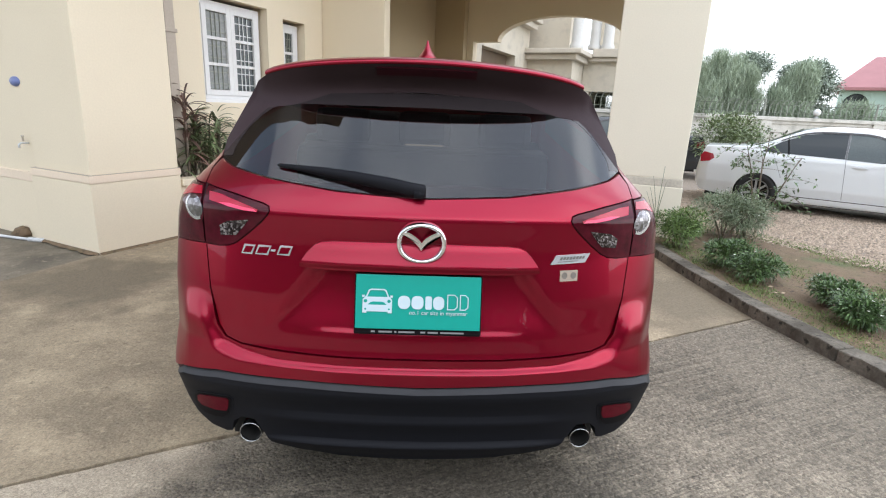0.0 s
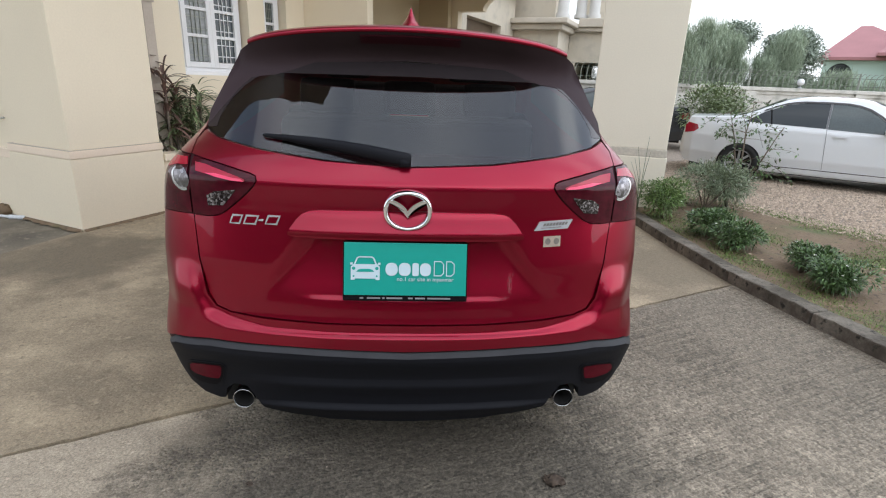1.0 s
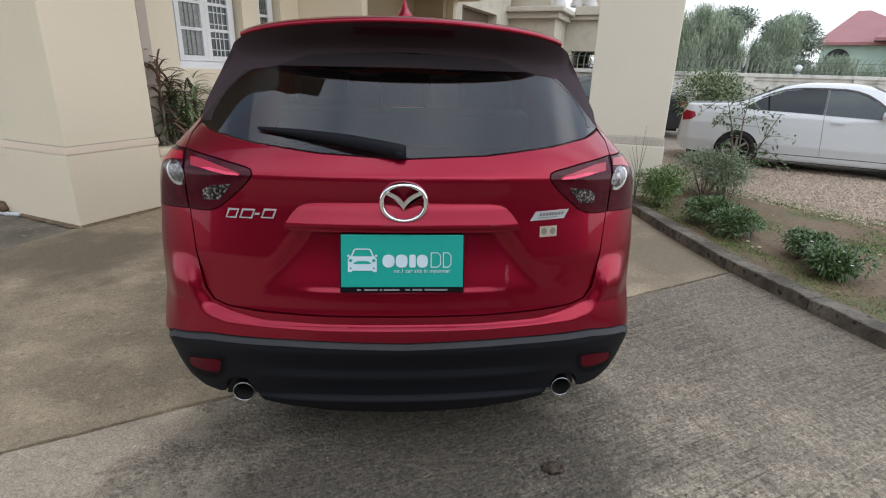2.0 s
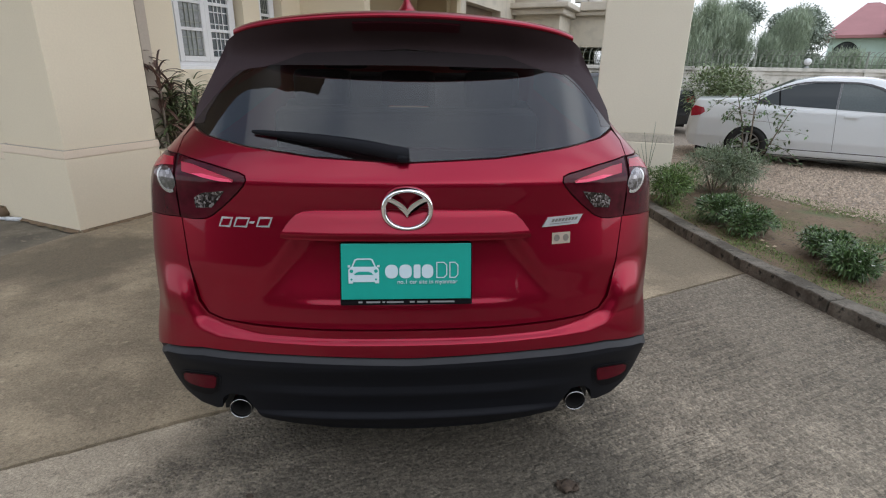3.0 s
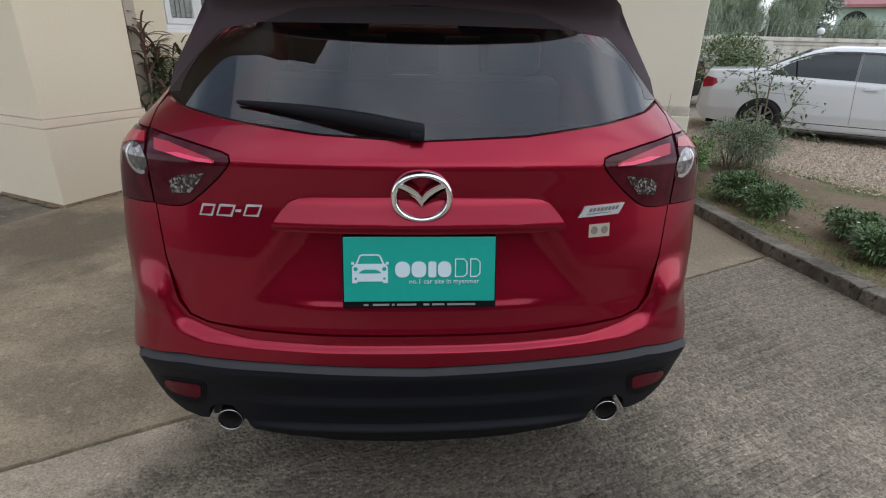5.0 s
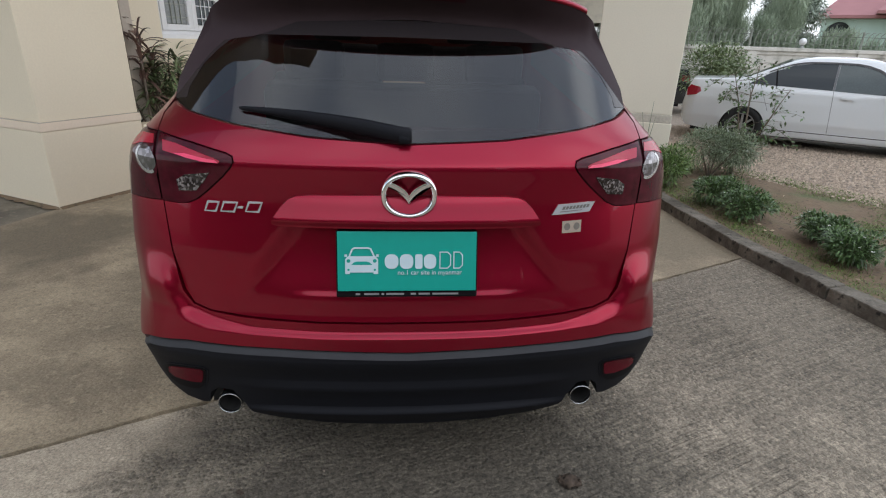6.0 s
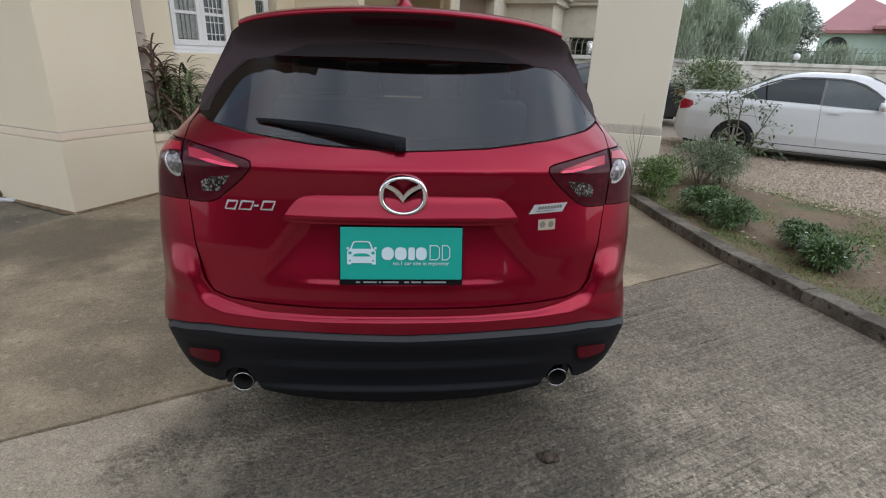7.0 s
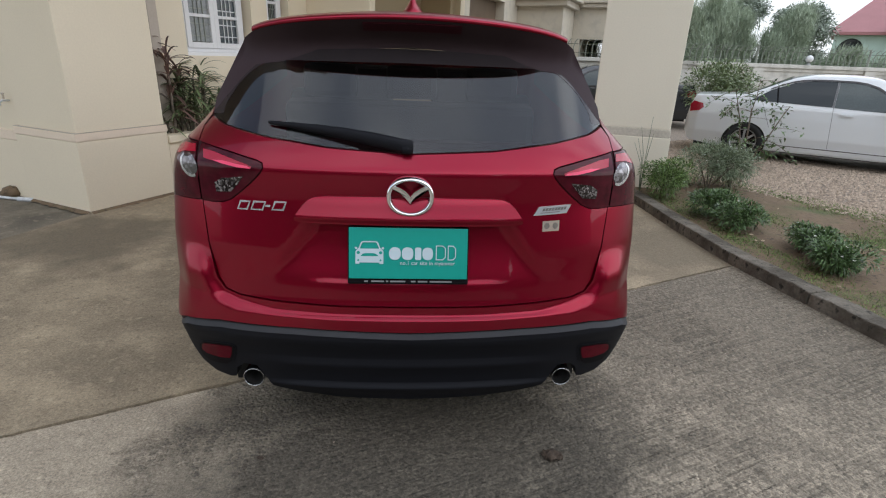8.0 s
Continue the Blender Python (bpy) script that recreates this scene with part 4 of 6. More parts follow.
for k in range(7):
    n = 24 if k == 6 else 5
    for j in range(n + (k == 6)):
        f = j / n
        (ax, az), (bx, bz) = [((1 - f) * o[k][0] + f * o[k + 1][0], (1 - f) * o[k][1] + f * o[k + 1][1]) for o in (BORDER_OUT, BORDER_IN)]
        strips.append([(ax + (bx - ax) * g / 6, az + (bz - az) * g / 6, -0.0013) for g in range(7)])
strips += [[(-x, z, d) for x, z, d in row] for row in reversed(strips[:-1])]
strips = [[border.verts.new((x, glass_surface(x, z) + d, z)) for x, z, d in row] for row in strips]
for p, q in zip(strips, strips[1:]):
    for g in range(6):
        border.faces.new((p[g], p[g + 1], q[g + 1], q[g]))
border.normal_update()
if sum(f.normal.y for f in border.faces) > 0:
    bmesh.ops.reverse_faces(border, faces=border.faces[:])
part("glass_border", border, BLACK_GLASS, glass, "black border of the glass", smooth=True)

wiper = bmesh.new()
wp = [(0.008, 1.270, 0.035, 0.019), (0.004, 1.270, 0.040, 0.023), (-0.05, 1.277, 0.045, 0.025), (-0.12, 1.288, 0.042, 0.0245), (-0.22, 1.301, 0.034, 0.021), (-0.32, 1.311, 0.026, 0.017), (-0.42, 1.319, 0.020, 0.011), (-0.50, 1.323, 0.016, 0.007), (-0.512, 1.324, 0.014, 0.004)]
rings = []
for x, z, d, r in wp:
    y0 = glass_surface(x, z)
    rings.append([wiper.verts.new((x, y0 - d + r * 0.6 * math.cos(k * math.pi / 4), z + r * math.sin(k * math.pi / 4))) for k in range(8)])
for a, b in zip(rings, rings[1:]):
    for k in range(8):
        wiper.faces.new((a[k], b[k], b[(k + 1) % 8], a[(k + 1) % 8]))
wiper.faces.new(rings[0]), wiper.faces.new(rings[-1][::-1])
box(wiper, -0.03, 0.004, 0.0, 0.05, -0.012, 0.012, m=Matrix.Translation((0, glass_surface(0, 1.262) - 0.045, 1.262)))
bmesh.ops.recalc_face_normals(wiper, faces=wiper.faces)
part("rear_wiper", wiper, BLACK_PLASTIC, suv, "black rear wiper arm", smooth=True)

# roof spoiler with black underside and a high brake lamp
def spoiler_edge(x):
    return 0.345 + 0.10 * (x / 0.62) ** 2 + 0.05 * (abs(x) / 0.62) ** 8


def spoiler_top(x):
    return 1.712 - 0.042 * (x / 0.60) ** 2 - 0.010 * (abs(x) / 0.60) ** 10


bm, cols = bmesh.new(), []
K = 36
for i in range(K + 1):
    x = -0.605 + 1.21 * i / K
    e, zc = spoiler_edge(x), spoiler_top(x)
    prof = [(e + 0.5, zc + 0.020), (e + 0.25, zc + 0.016), (e + 0.1, zc + 0.004), (e + 0.03, zc - 0.005), (e + 0.006, zc - 0.012), (e, zc - 0.019), (e + 0.003, zc - 0.027), (e + 0.012, zc - 0.030)]
    cols.append([bm.verts.new((x, yy, z)) for yy, z in prof])
for a, b in zip(cols, cols[1:]):
    for k in range(len(a) - 1):
        bm.faces.new((a[k], a[k + 1], b[k + 1], b[k]))
bmesh.ops.recalc_face_normals(bm, faces=bm.faces)
spoiler = part("roof_spoiler", bm, RED, suv, smooth=True)


def under(x, f):
    """The spoiler's underside, from its lip (f = 0) to the head of the window (f = 1)."""
    e, zc = spoiler_edge(x), spoiler_top(x)
    zg = 1.592 - 0.012 * (x / 0.62) ** 2
    yg = max(glass_surface(x, zg) + 0.004, e + 0.06)
    return e + 0.008 + (yg - e - 0.008) * f, zc - 0.030 + (zg - zc + 0.030) * f + 0.006 * math.sin(math.pi * f)


HOOD_IN = ([0, 0.36, 0.44, 0.50, 0.55, 0.60, 0.645, 0.69, 0.73, 0.752, 0.77], [1.592, 1.575, 1.545, 1.526, 1.520, 1.512, 1.470, 1.415, 1.366, 1.337, 1.338])
HOOD_OUT = ([0.605, 0.65, 0.70, 0.742, 0.774], [1.630, 1.607, 1.523, 1.425, 1.346])
bm, cols = bmesh.new(), []
for i in range(97):
    x = -0.756 + 1.512 * i / 96
    a = abs(x)
    z0 = float(np.interp(a, *HOOD_IN))
    z1 = spoiler_top(x) - 0.028 if a < 0.605 else float(np.interp(a, *HOOD_OUT))
    col = []
    for k in range(11):
        f = k / 10
        z = z0 + (z1 - z0) * f
        g = glass_surface(x, z) - 0.002
        lip = min(spoiler_edge(min(a, 0.66)) + 0.006, g)
        col.append(bm.verts.new((x, g + (lip - g) * (f * 0.6 + 0.4 * smooth01(f)), z)))
    cols.append(col)
for a, b in zip(cols, cols[1:]):
    for k in range(10):
        bm.faces.new((a[k], a[k + 1], b[k + 1], b[k]))
bmesh.ops.recalc_face_normals(bm, faces=bm.faces)
if sum(f.normal.y for f in bm.faces) > 0:
    bmesh.ops.reverse_faces(bm, faces=bm.faces)
part("underside", bm, SPOILER_UNDER, spoiler, "dark spoiler underside and window pillars", smooth=True)
bm, cols = bmesh.new(), []
for i in range(13):
    x = -0.18 + 0.36 * i / 12
    cols.append([bm.verts.new((x, y - 0.007, z - 0.005)) for y, z in (under(x, f) for f in (0.10, 0.2, 0.3, 0.40))])
for a, b in zip(cols, cols[1:]):
    for k in range(len(a) - 1):
        bm.faces.new((a[k], a[k + 1], b[k + 1], b[k]))
r = bmesh.ops.extrude_edge_only(bm, edges=[e for e in bm.edges if e.is_boundary])
for v in r["geom"]:
    if isinstance(v, bmesh.types.BMVert):
        v.co += Vector((0, 0.012, 0.012))
bmesh.ops.recalc_face_normals(bm, faces=bm.faces)
part("brake_lamp", bm, BRAKE_RED, spoiler, "dark red high brake lamp")
bm = bmesh.new()
fin = [(0.075, -0.01), (0.068, 0.018), (0.046, 0.038), (0.026, 0.056), (0.013, 0.076), (0.003, 0.097)]
cols = []
for k, (r, h) in enumerate(fin):
    cols.append([bm.verts.new((r * 0.75 * math.cos(q * math.pi / 6), r * 1.6 * math.sin(q * math.pi / 6) - h * 0.5 + 0.03, h)) for q in range(12)])
for a, b in zip(cols, cols[1:]):
    for q in range(12):
        bm.faces.new((a[q], a[(q + 1) % 12], b[(q + 1) % 12], b[q]))
bmesh.ops.translate(bm, verts=bm.verts, vec=(0, 0.78, 1.715))
part("roof_antenna", bm, RED, suv, "red shark-fin antenna", smooth=True)

# strip over the plate, emblem, badges, plate
def garnish_surface(x, z):
    return rear(x, z) - 0.008 - 0.027 * max(0.0, min(1.0, (1.105 - z) / 0.072)) ** 0.6 + 0.010 * smooth01((1.033 - z) / 0.023)


g_half = [(0, 1.010), (0.30, 1.010), (0.385, 1.012), (0.402, 1.016), (0.40, 1.03), (0.375, 1.065), (0.352, 1.088), (0.33, 1.097), (0.29, 1.101), (0, 1.105)]
garnish = part("garnish", panel(mirrored(g_half), garnish_surface, rim=0.05, step=0.02, zs=(1.015, 1.02, 1.026, 1.033, 1.04, 1.05, 1.06, 1.08, 1.085, 1.09, 1.094, 1.097, 1.1, 1.102), fine=False), RED, hatch)

ring = bmesh.new()
n = 64
rr = []
for k in range(n):
    a = 2 * math.pi * k / n
    ex, ez = 0.081 * math.copysign(abs(math.cos(a)) ** 0.9, math.cos(a)), 0.066 * math.copysign(abs(math.sin(a)) ** 0.9, math.sin(a))
    th = 0.0105 + 0.005 * abs(math.cos(a))
    y0 = 0.052
    rr.append([ring.verts.new((ex * (1 - th / 0.08 * u), y0 - h, 1.112 + ez * (1 - th / 0.066 * u))) for u, h in ((-0.15, -0.03), (0, 0.008), (0.5, 0.014), (1.0, 0.008), (1.15, -0.03))])
for k in range(n):
    a, b = rr[k], rr[(k + 1) % n]
    for q in range(4):
        ring.faces.new((a[q], b[q], b[q + 1], a[q + 1]))
emblem = part("emblem", ring, EMBLEM, hatch, "chrome oval emblem", smooth=True)
wing = bmesh.new()
up = curve_strip([(-0.064, 1.154), (-0.040, 1.147), (-0.014, 1.131), (0.0, 1.114)], 6)
dn = curve_strip([(-0.072, 1.141), (-0.047, 1.133), (-0.019, 1.113), (0.0, 1.089)], 6)
prism(wing, up + [(-x, z) for x, z in up[::-1][1:]] + [(-x, z) for x, z in dn[:-1]] + dn[::-1], 0.040, 0.07)
bmesh.ops.bevel(wing, geom=[e for e in wing.edges if e.verts[0].co.y < 0.05 and e.verts[1].co.y < 0.05], offset=0.003, segments=2, affect="EDGES")
part("wing", wing, EMBLEM, emblem)

# model badge: plain chrome frames and a dash
for x0, x1, z0, z1 in ((-0.613, -0.574, 1.034, 1.066), (-0.563, -0.517, 1.036, 1.068), (-0.486, -0.442, 1.040, 1.072)):
    out = [(x0, z0), (x1, z0), (x1 + 0.012, z1), (x0 + 0.012, z1)]
    part("badge_frame", panel(out, off=-0.004, rim=0.006, step=0.02, fine=False), SILVER, hatch, "plain chrome badge frame")
    part("badge_field", panel(inset(out, 0.0075), off=-0.0055, rim=0.003, step=0.02, fine=False), RED, hatch)
part("badge_dash", panel([(-0.508, 1.050), (-0.492, 1.050), (-0.490, 1.056), (-0.506, 1.056)], off=-0.005, rim=0.006, step=0.02, fine=False), SILVER, hatch, "small chrome dash")
bd = part("badge", panel([(0.444, 1.038), (0.572, 1.043), (0.590, 1.074), (0.464, 1.069)], off=-0.005, rim=0.007, step=0.03, fine=False), SILVER, hatch, "slanted chrome badge plate")
for k in range(8):
    x0, z0 = 0.476 + 0.0118 * k, 1.053 + 0.0005 * k
    part("print", panel([(x0, z0), (x0 + 0.0085, z0 + 0.0004), (x0 + 0.0130, z0 + 0.0104), (x0 + 0.0045, z0 + 0.010)], off=-0.0062, rim=0.002, step=0.03, fine=False), GREY_PRINT, bd)
part("print", panel([(0.470, 1.046), (0.545, 1.049), (0.546, 1.051), (0.471, 1.048)], off=-0.0062, rim=0.002, step=0.03, fine=False), GREY_PRINT, bd)
st = part("sticker", panel([(0.482, 0.979), (0.547, 0.980), (0.547, 1.017), (0.482, 1.016)], off=-0.002, rim=0.002, step=0.03, fine=False), STICKER, hatch, "small beige sticker with two grey dots")
for cx in (0.4985, 0.531):
    part("dot", panel([(cx + 0.0105 * math.cos(k * math.pi / 8), 0.999 + 0.0115 * math.sin(k * math.pi / 8)) for k in range(16)], off=-0.003, rim=0.001, step=0.03, fine=False), mat("sticker_dot", (0.16, 0.14, 0.12), 0.5, var=0.2, scale=90, bump=0), st)

PRINT_DIM = mat("dim_grey_print", (0.22, 0.22, 0.22), 0.5, var=0, bump=0)
# number plate: teal cover with white shapes, black holder
PT = Matrix.Translation((-0.004, 0.035, 0.90)) @ Matrix.Rotation(radians(-14), 4, "X")
plate = part("plate_holder", boxes((-0.213, 0.213, 0.0, 0.05, -0.099, 0.105), bevel=0.006), GLOSS_BLACK, suv)
plate.matrix_basis = PT
cover = part("number_plate", boxes((-0.208, 0.208, -0.006, -0.0005, -0.078, 0.102), bevel=0.002), PLATE_GREEN, plate, "teal plate cover with white car outline")


def flat_shape(outline, y=-0.0085):
    return prism(bmesh.new(), outline, y, y + 0.0022)


def pill(x0, x1, z0, z1):
    return [(x0, z0), (x1, z0), (x1, z1), (x0, z1)]


def icon(pts):
    """Shrinks and lifts an outline of the plate's car picture."""
    return [(-0.136 + (x + 0.136) * 0.97, z * 0.92 + 0.0115) for x, z in pts]


car_body = [(-0.186, -0.032), (-0.186, -0.040), (-0.172, -0.040), (-0.172, -0.035), (-0.100, -0.035), (-0.100, -0.040), (-0.086, -0.040), (-0.086, -0.032), (-0.086, 0.008), (-0.094, 0.018), (-0.178, 0.018), (-0.186, 0.008)]
part("print", flat_shape(icon(car_body)), PLATE_WHITE, cover)
part("print", flat_shape(icon([(-0.176, 0.018), (-0.166, 0.043), (-0.158, 0.047), (-0.114, 0.047), (-0.106, 0.043), (-0.096, 0.018), (-0.101, 0.018), (-0.110, 0.040), (-0.116, 0.0425), (-0.156, 0.0425), (-0.162, 0.040), (-0.171, 0.018)])), PLATE_WHITE, cover)
part("print", flat_shape(icon([(-0.168, -0.010), (-0.160, -0.002), (-0.150, 0.001), (-0.122, 0.001), (-0.112, -0.002), (-0.104, -0.010)]), -0.0095), PLATE_GREEN, cover)
for cx in (-0.176, -0.096):
    for cz in (0.003, -0.026):
        r = 0.006 if cz > 0 else 0.0035
        part("print", flat_shape(icon([(cx + r * math.cos(k * math.pi / 6), cz + r * math.sin(k * math.pi / 6)) for k in range(12)]), -0.0095), PLATE_GREEN, cover)
    part("print", flat_shape(icon(pill(cx - 0.012 if cx < -0.13 else cx + 0.004, cx - 0.004 if cx < -0.13 else cx + 0.012, 0.016, 0.024))), PLATE_WHITE, cover)


def rounded(x0, x1, z0, z1, r):
    """A plain block with rounded corners."""
    out = []
    for cx, cz, a0 in ((x1 - r, z0 + r, -90), (x1 - r, z1 - r, 0), (x0 + r, z1 - r, 90), (x0 + r, z0 + r, 180)):
        out += [(cx + r * math.cos(radians(a0 + q * 22.5)), cz + r * math.sin(radians(a0 + q * 22.5))) for q in range(5)]
    return out


# the brand on the plate: four solid blocks and two thin open ones
for x0, x1, r in ((-0.068, -0.027, 0.018), (-0.023, 0.017, 0.016), (0.023, 0.045, 0.006), (0.049, 0.086, 0.016)):
    part("print", flat_shape(rounded(x0, x1, -0.010, 0.034, r)), PLATE_WHITE, cover)
for x0, x1 in ((0.096, 0.131), (0.138, 0.167)):
    part("print", flat_shape([(x0, -0.010), (x1 - 0.010, -0.010), (x1, 0.000), (x1, 0.032), (x1 - 0.010, 0.042), (x0, 0.042), (x0, 0.039), (x1 - 0.011, 0.039), (x1 - 0.003, 0.031), (x1 - 0.003, 0.001), (x1 - 0.011, -0.007), (x0 + 0.003, -0.007), (x0 + 0.003, 0.039), (x0, 0.039)]), PLATE_WHITE, cover)


def lettering(text, size, x, z, y, material, parent, name="lettering"):
    cu = bpy.data.curves.new(name, "FONT")
    cu.body, cu.size, cu.extrude = text, size, 0.0006
    tmp = new("text_source", cu)
    dg = bpy.context.evaluated_depsgraph_get()
    me = bpy.data.meshes.new_from_object(tmp.evaluated_get(dg))
    bpy.data.objects.remove(tmp)
    me.materials.clear()
    me.materials.append(material)
    ob = new(name, me)
    ob.parent = parent
    ob.matrix_basis = pose(x, y, z, 90, 0, 0)
    return ob


lettering("no.1 car site in myanmar", 0.0194, -0.030, -0.0275, -0.008, PLATE_WHITE, cover)
for x0, x1 in ((-0.155, -0.142), (-0.130, -0.085), (-0.078, -0.070), (-0.064, -0.010), (0.010, 0.026), (0.034, 0.068), (0.076, 0.155)):
    part("print", prism(bmesh.new(), pill(x0, x1, -0.0910, -0.0855), -0.0012, 0.002), PRINT_DIM, plate)

# the rest of the body: sides, roof, windscreen, bonnet
def roofline(y):
    return float(np.interp(y, [0.45, 0.9, 1.6, 2.3, 2.75, 3.35, 3.6, 4.2, 4.45, 4.54], [1.69, 1.715, 1.72, 1.69, 1.60, 1.14, 1.09, 0.98, 0.82, 0.55]))


def taper(y):
    return float(np.interp(y, [0, 0.8, 3.6, 4.1, 4.4, 4.54], [1, 1.0, 0.985, 0.93, 0.82, 0.66]))


def snap_wheels(bm, wheels, R, cell):
    for cy in wheels:
        for v in bm.verts:
            d = Vector((v.co.y - cy, v.co.z - R[1]))
            if abs(d.length - R[0]) < cell * 0.75 and d.length > 0.01:
                d = d.normalized() * R[0]
                v.co.y, v.co.z = cy + d.x, R[1] + d.y
        bad = [f for f in bm.faces if all(Vector((v.co.y - cy, v.co.z - R[1])).length < R[0] + 1e-3 for v in f.verts)]
        bmesh.ops.delete(bm, geom=bad, context="FACES")


WHEELS = (0.95, 3.65)
bm = bmesh.new()
for s in (1, -1):
    grid = []
    for i in range(91):
        f = i / 90
        col = []
        for k in range(37):
            q = k / 36
            y_end = 4.54
            zt = roofline(max(0.45, 0.4 + f * (y_end - 0.4))) - 0.03
            z = 0.24 + (zt - 0.24) * q
            y0 = rear(hw(z), z) - 0.004
            y = y0 + (y_end - y0) * f
            x = hw(min(z, 1.68)) * taper(y) - 0.032 * smooth01((z - 1.58) / 0.07)
            col.append(bm.verts.new((s * x, y, z)))
        grid.append(col)
    for a, b in zip(grid, grid[1:]):
        for k in range(36):
            bm.faces.new((a[k], b[k], b[k + 1], a[k + 1])[::s])
snap_wheels(bm, WHEELS, (0.40, 0.36), 0.04)
SIDE_GLASS = ([(0.62, 1.30), (1.25, 1.18), (1.95, 1.17), (1.95, 1.52), (1.2, 1.56), (0.8, 1.50)], [(2.03, 1.17), (2.95, 1.14), (2.62, 1.44), (2.4, 1.52), (2.03, 1.53)])


def inside(p, outline):
    hit = False
    for (ya, za), (yb, zb) in zip(outline, outline[1:] + outline[:1]):
        if (za > p[1]) != (zb > p[1]) and p[0] < (yb - ya) * (p[1] - za) / (zb - za) + ya:
            hit = not hit
    return hit


bmesh.ops.delete(bm, geom=[f for f in bm.faces if any(all(inside((v.co.y, v.co.z), o) for v in f.verts) for o in SIDE_GLASS)], context="FACES")
part("body_side", bm, RED, suv, smooth=True)


def top_sheet(y0, y1, ny):
    bm, rows = bmesh.new(), []
    for i in range(ny + 1):
        y = y0 + (y1 - y0) * i / ny
        zt = roofline(y) - 0.03
        w = hw(min(zt, 1.68)) * taper(y) - 0.032 * smooth01((zt - 1.58) / 0.07)
        rows.append([bm.verts.new((w * k / 8, y, zt + 0.03 * (1 - (k / 8) ** 2))) for k in range(-8, 9)])
    for a, b in zip(rows, rows[1:]):
        for k in range(16):
            bm.faces.new((a[k], a[k + 1], b[k + 1], b[k]))
    return bm


part("roof", top_sheet(0.55, 2.45, 16), RED, suv, smooth=True)
part("windscreen", top_sheet(2.45, 3.32, 10), CLEAR, suv, "clear sloping windscreen", smooth=True).visible_shadow = False
part("bonnet", top_sheet(3.32, 4.54, 14), RED, suv, smooth=True)
for s in (1, -1):
    for o in SIDE_GLASS:
        bm = bmesh.new()
        f = bm.faces.new([bm.verts.new((s * (hw(z) * taper(y) + 0.005), y, z)) for y, z in o])
        bmesh.ops.solidify(bm, geom=[f], thickness=0.004)
        part("side_window", bm, TINT, suv).visible_shadow = False
    bm = bmesh.new()
    lathe(bm, [(0.0, -0.05), (0.09, -0.04), (0.11, 0.0), (0.10, 0.05), (0.0, 0.07)], 14, pose(s * 1.02, 2.75, 1.12, 90, 0, 0) @ Matrix.Diagonal((1, 0.75, 1, 1)))
    box(bm, s * 0.98 - 0.08, s * 0.98 + 0.05, 2.72, 2.78, 1.04, 1.08)
    part("door_mirror", bm, RED, suv, smooth=True)


def wheel(name, R, width, parent, m, mesh=None):
    """Tyre with a spoked rim, its axle along x."""
    ty = link("wheel", lathe(bmesh.new(), [(R * 0.66, -width / 2), (R * 0.9, -width / 2), (R * 0.98, -width * 0.42), (R, -width * 0.3), (R, width * 0.3), (R * 0.98, width * 0.42), (R * 0.9, width / 2), (R * 0.66, width / 2), (R * 0.62, 0), (R * 0.66, -width / 2)], 36, pose(0, 0, 0, 0, 90, 0)), RUBBER, parent, smooth=True)
    ty.matrix_basis = m
    bm = bmesh.new()
    lathe(bm, [(R * 0.67, width * 0.45), (R * 0.64, width * 0.48), (R * 0.60, width * 0.40), (R * 0.60, -width * 0.3)], 36, pose(0, 0, 0, 0, 90, 0))
    lathe(bm, [(0.0, width * 0.42), (R * 0.13, width * 0.42), (R * 0.16, width * 0.32)], 18, pose(0, 0, 0, 0, 90, 0))
    for k in range(7):
        box(bm, width * 0.28, width * 0.40, -R * 0.055, R * 0.055, R * 0.10, R * 0.64, bevel=0.006, m=Matrix.Rotation(2 * math.pi * k / 7, 4, "X"))
    link("rim", bm, ALLOY, ty)
    bm = lathe(bmesh.new(), [(0.0, 0.0), (R * 0.6, 0.0)], 24, pose(0, 0, 0, 0, 90, 0))
    link("hub_plate", bm, SOOT, ty)
    return ty


for s in (1, -1):
    for cy in WHEELS:
        wheel("wheel", 0.36, 0.225, suv, pose(s * 0.80, cy, 0.36, 0, 0, 0 if s > 0 else 180))
        part("wheel_liner", lathe(bmesh.new(), [(0.40, 0.0), (0.42, 0.13), (0.40, 0.32), (0.0, 0.32)], 28, pose(s * 0.930, cy, 0.36, 0, -90 * s, 0)), SOOT, suv)
part("underbody", boxes((-0.74, 0.74, 0.30, 4.3, 0.22, 0.34), (-0.80, 0.80, 0.45, 0.60, 0.34, 0.62)), SOOT, suv)
part("hatch_backing", boxes((-0.70, 0.70, 0.46, 0.50, 0.30, 1.20)), SEAM, suv)
part("seam_backing", panel(inset(mirrored([(0, 0.36), (0.62, 0.45), (0.84, 0.45), (0.92, 0.60), (0.925, 1.0), (0.90, 1.18), (0.86, 1.235), (0.775, 1.318), (0.69, 1.300), (0.53, 1.276), (0.29, 1.252), (0, 1.240)]), 0.006), lambda x, z: hatch_surface(x, z) + 0.012, rim=0.0), SEAM, suv)

# cabin seen through the rear window
part("cabin_floor", boxes((-0.70, 0.70, 0.50, 3.2, 0.34, 0.40), (-0.66, 0.66, 0.48, 1.25, 0.95, 0.97)), CABIN, suv)
part("rear_seat", boxes((-0.62, 0.62, 1.28, 1.48, 0.6, 1.17), bevel=0.04), SEAT, suv)
for x in (-0.40, 0.0, 0.40):
    part("headrest", boxes((x - 0.13, x + 0.13, 1.30, 1.40, 1.20, 1.38), bevel=0.035), SEAT, suv)
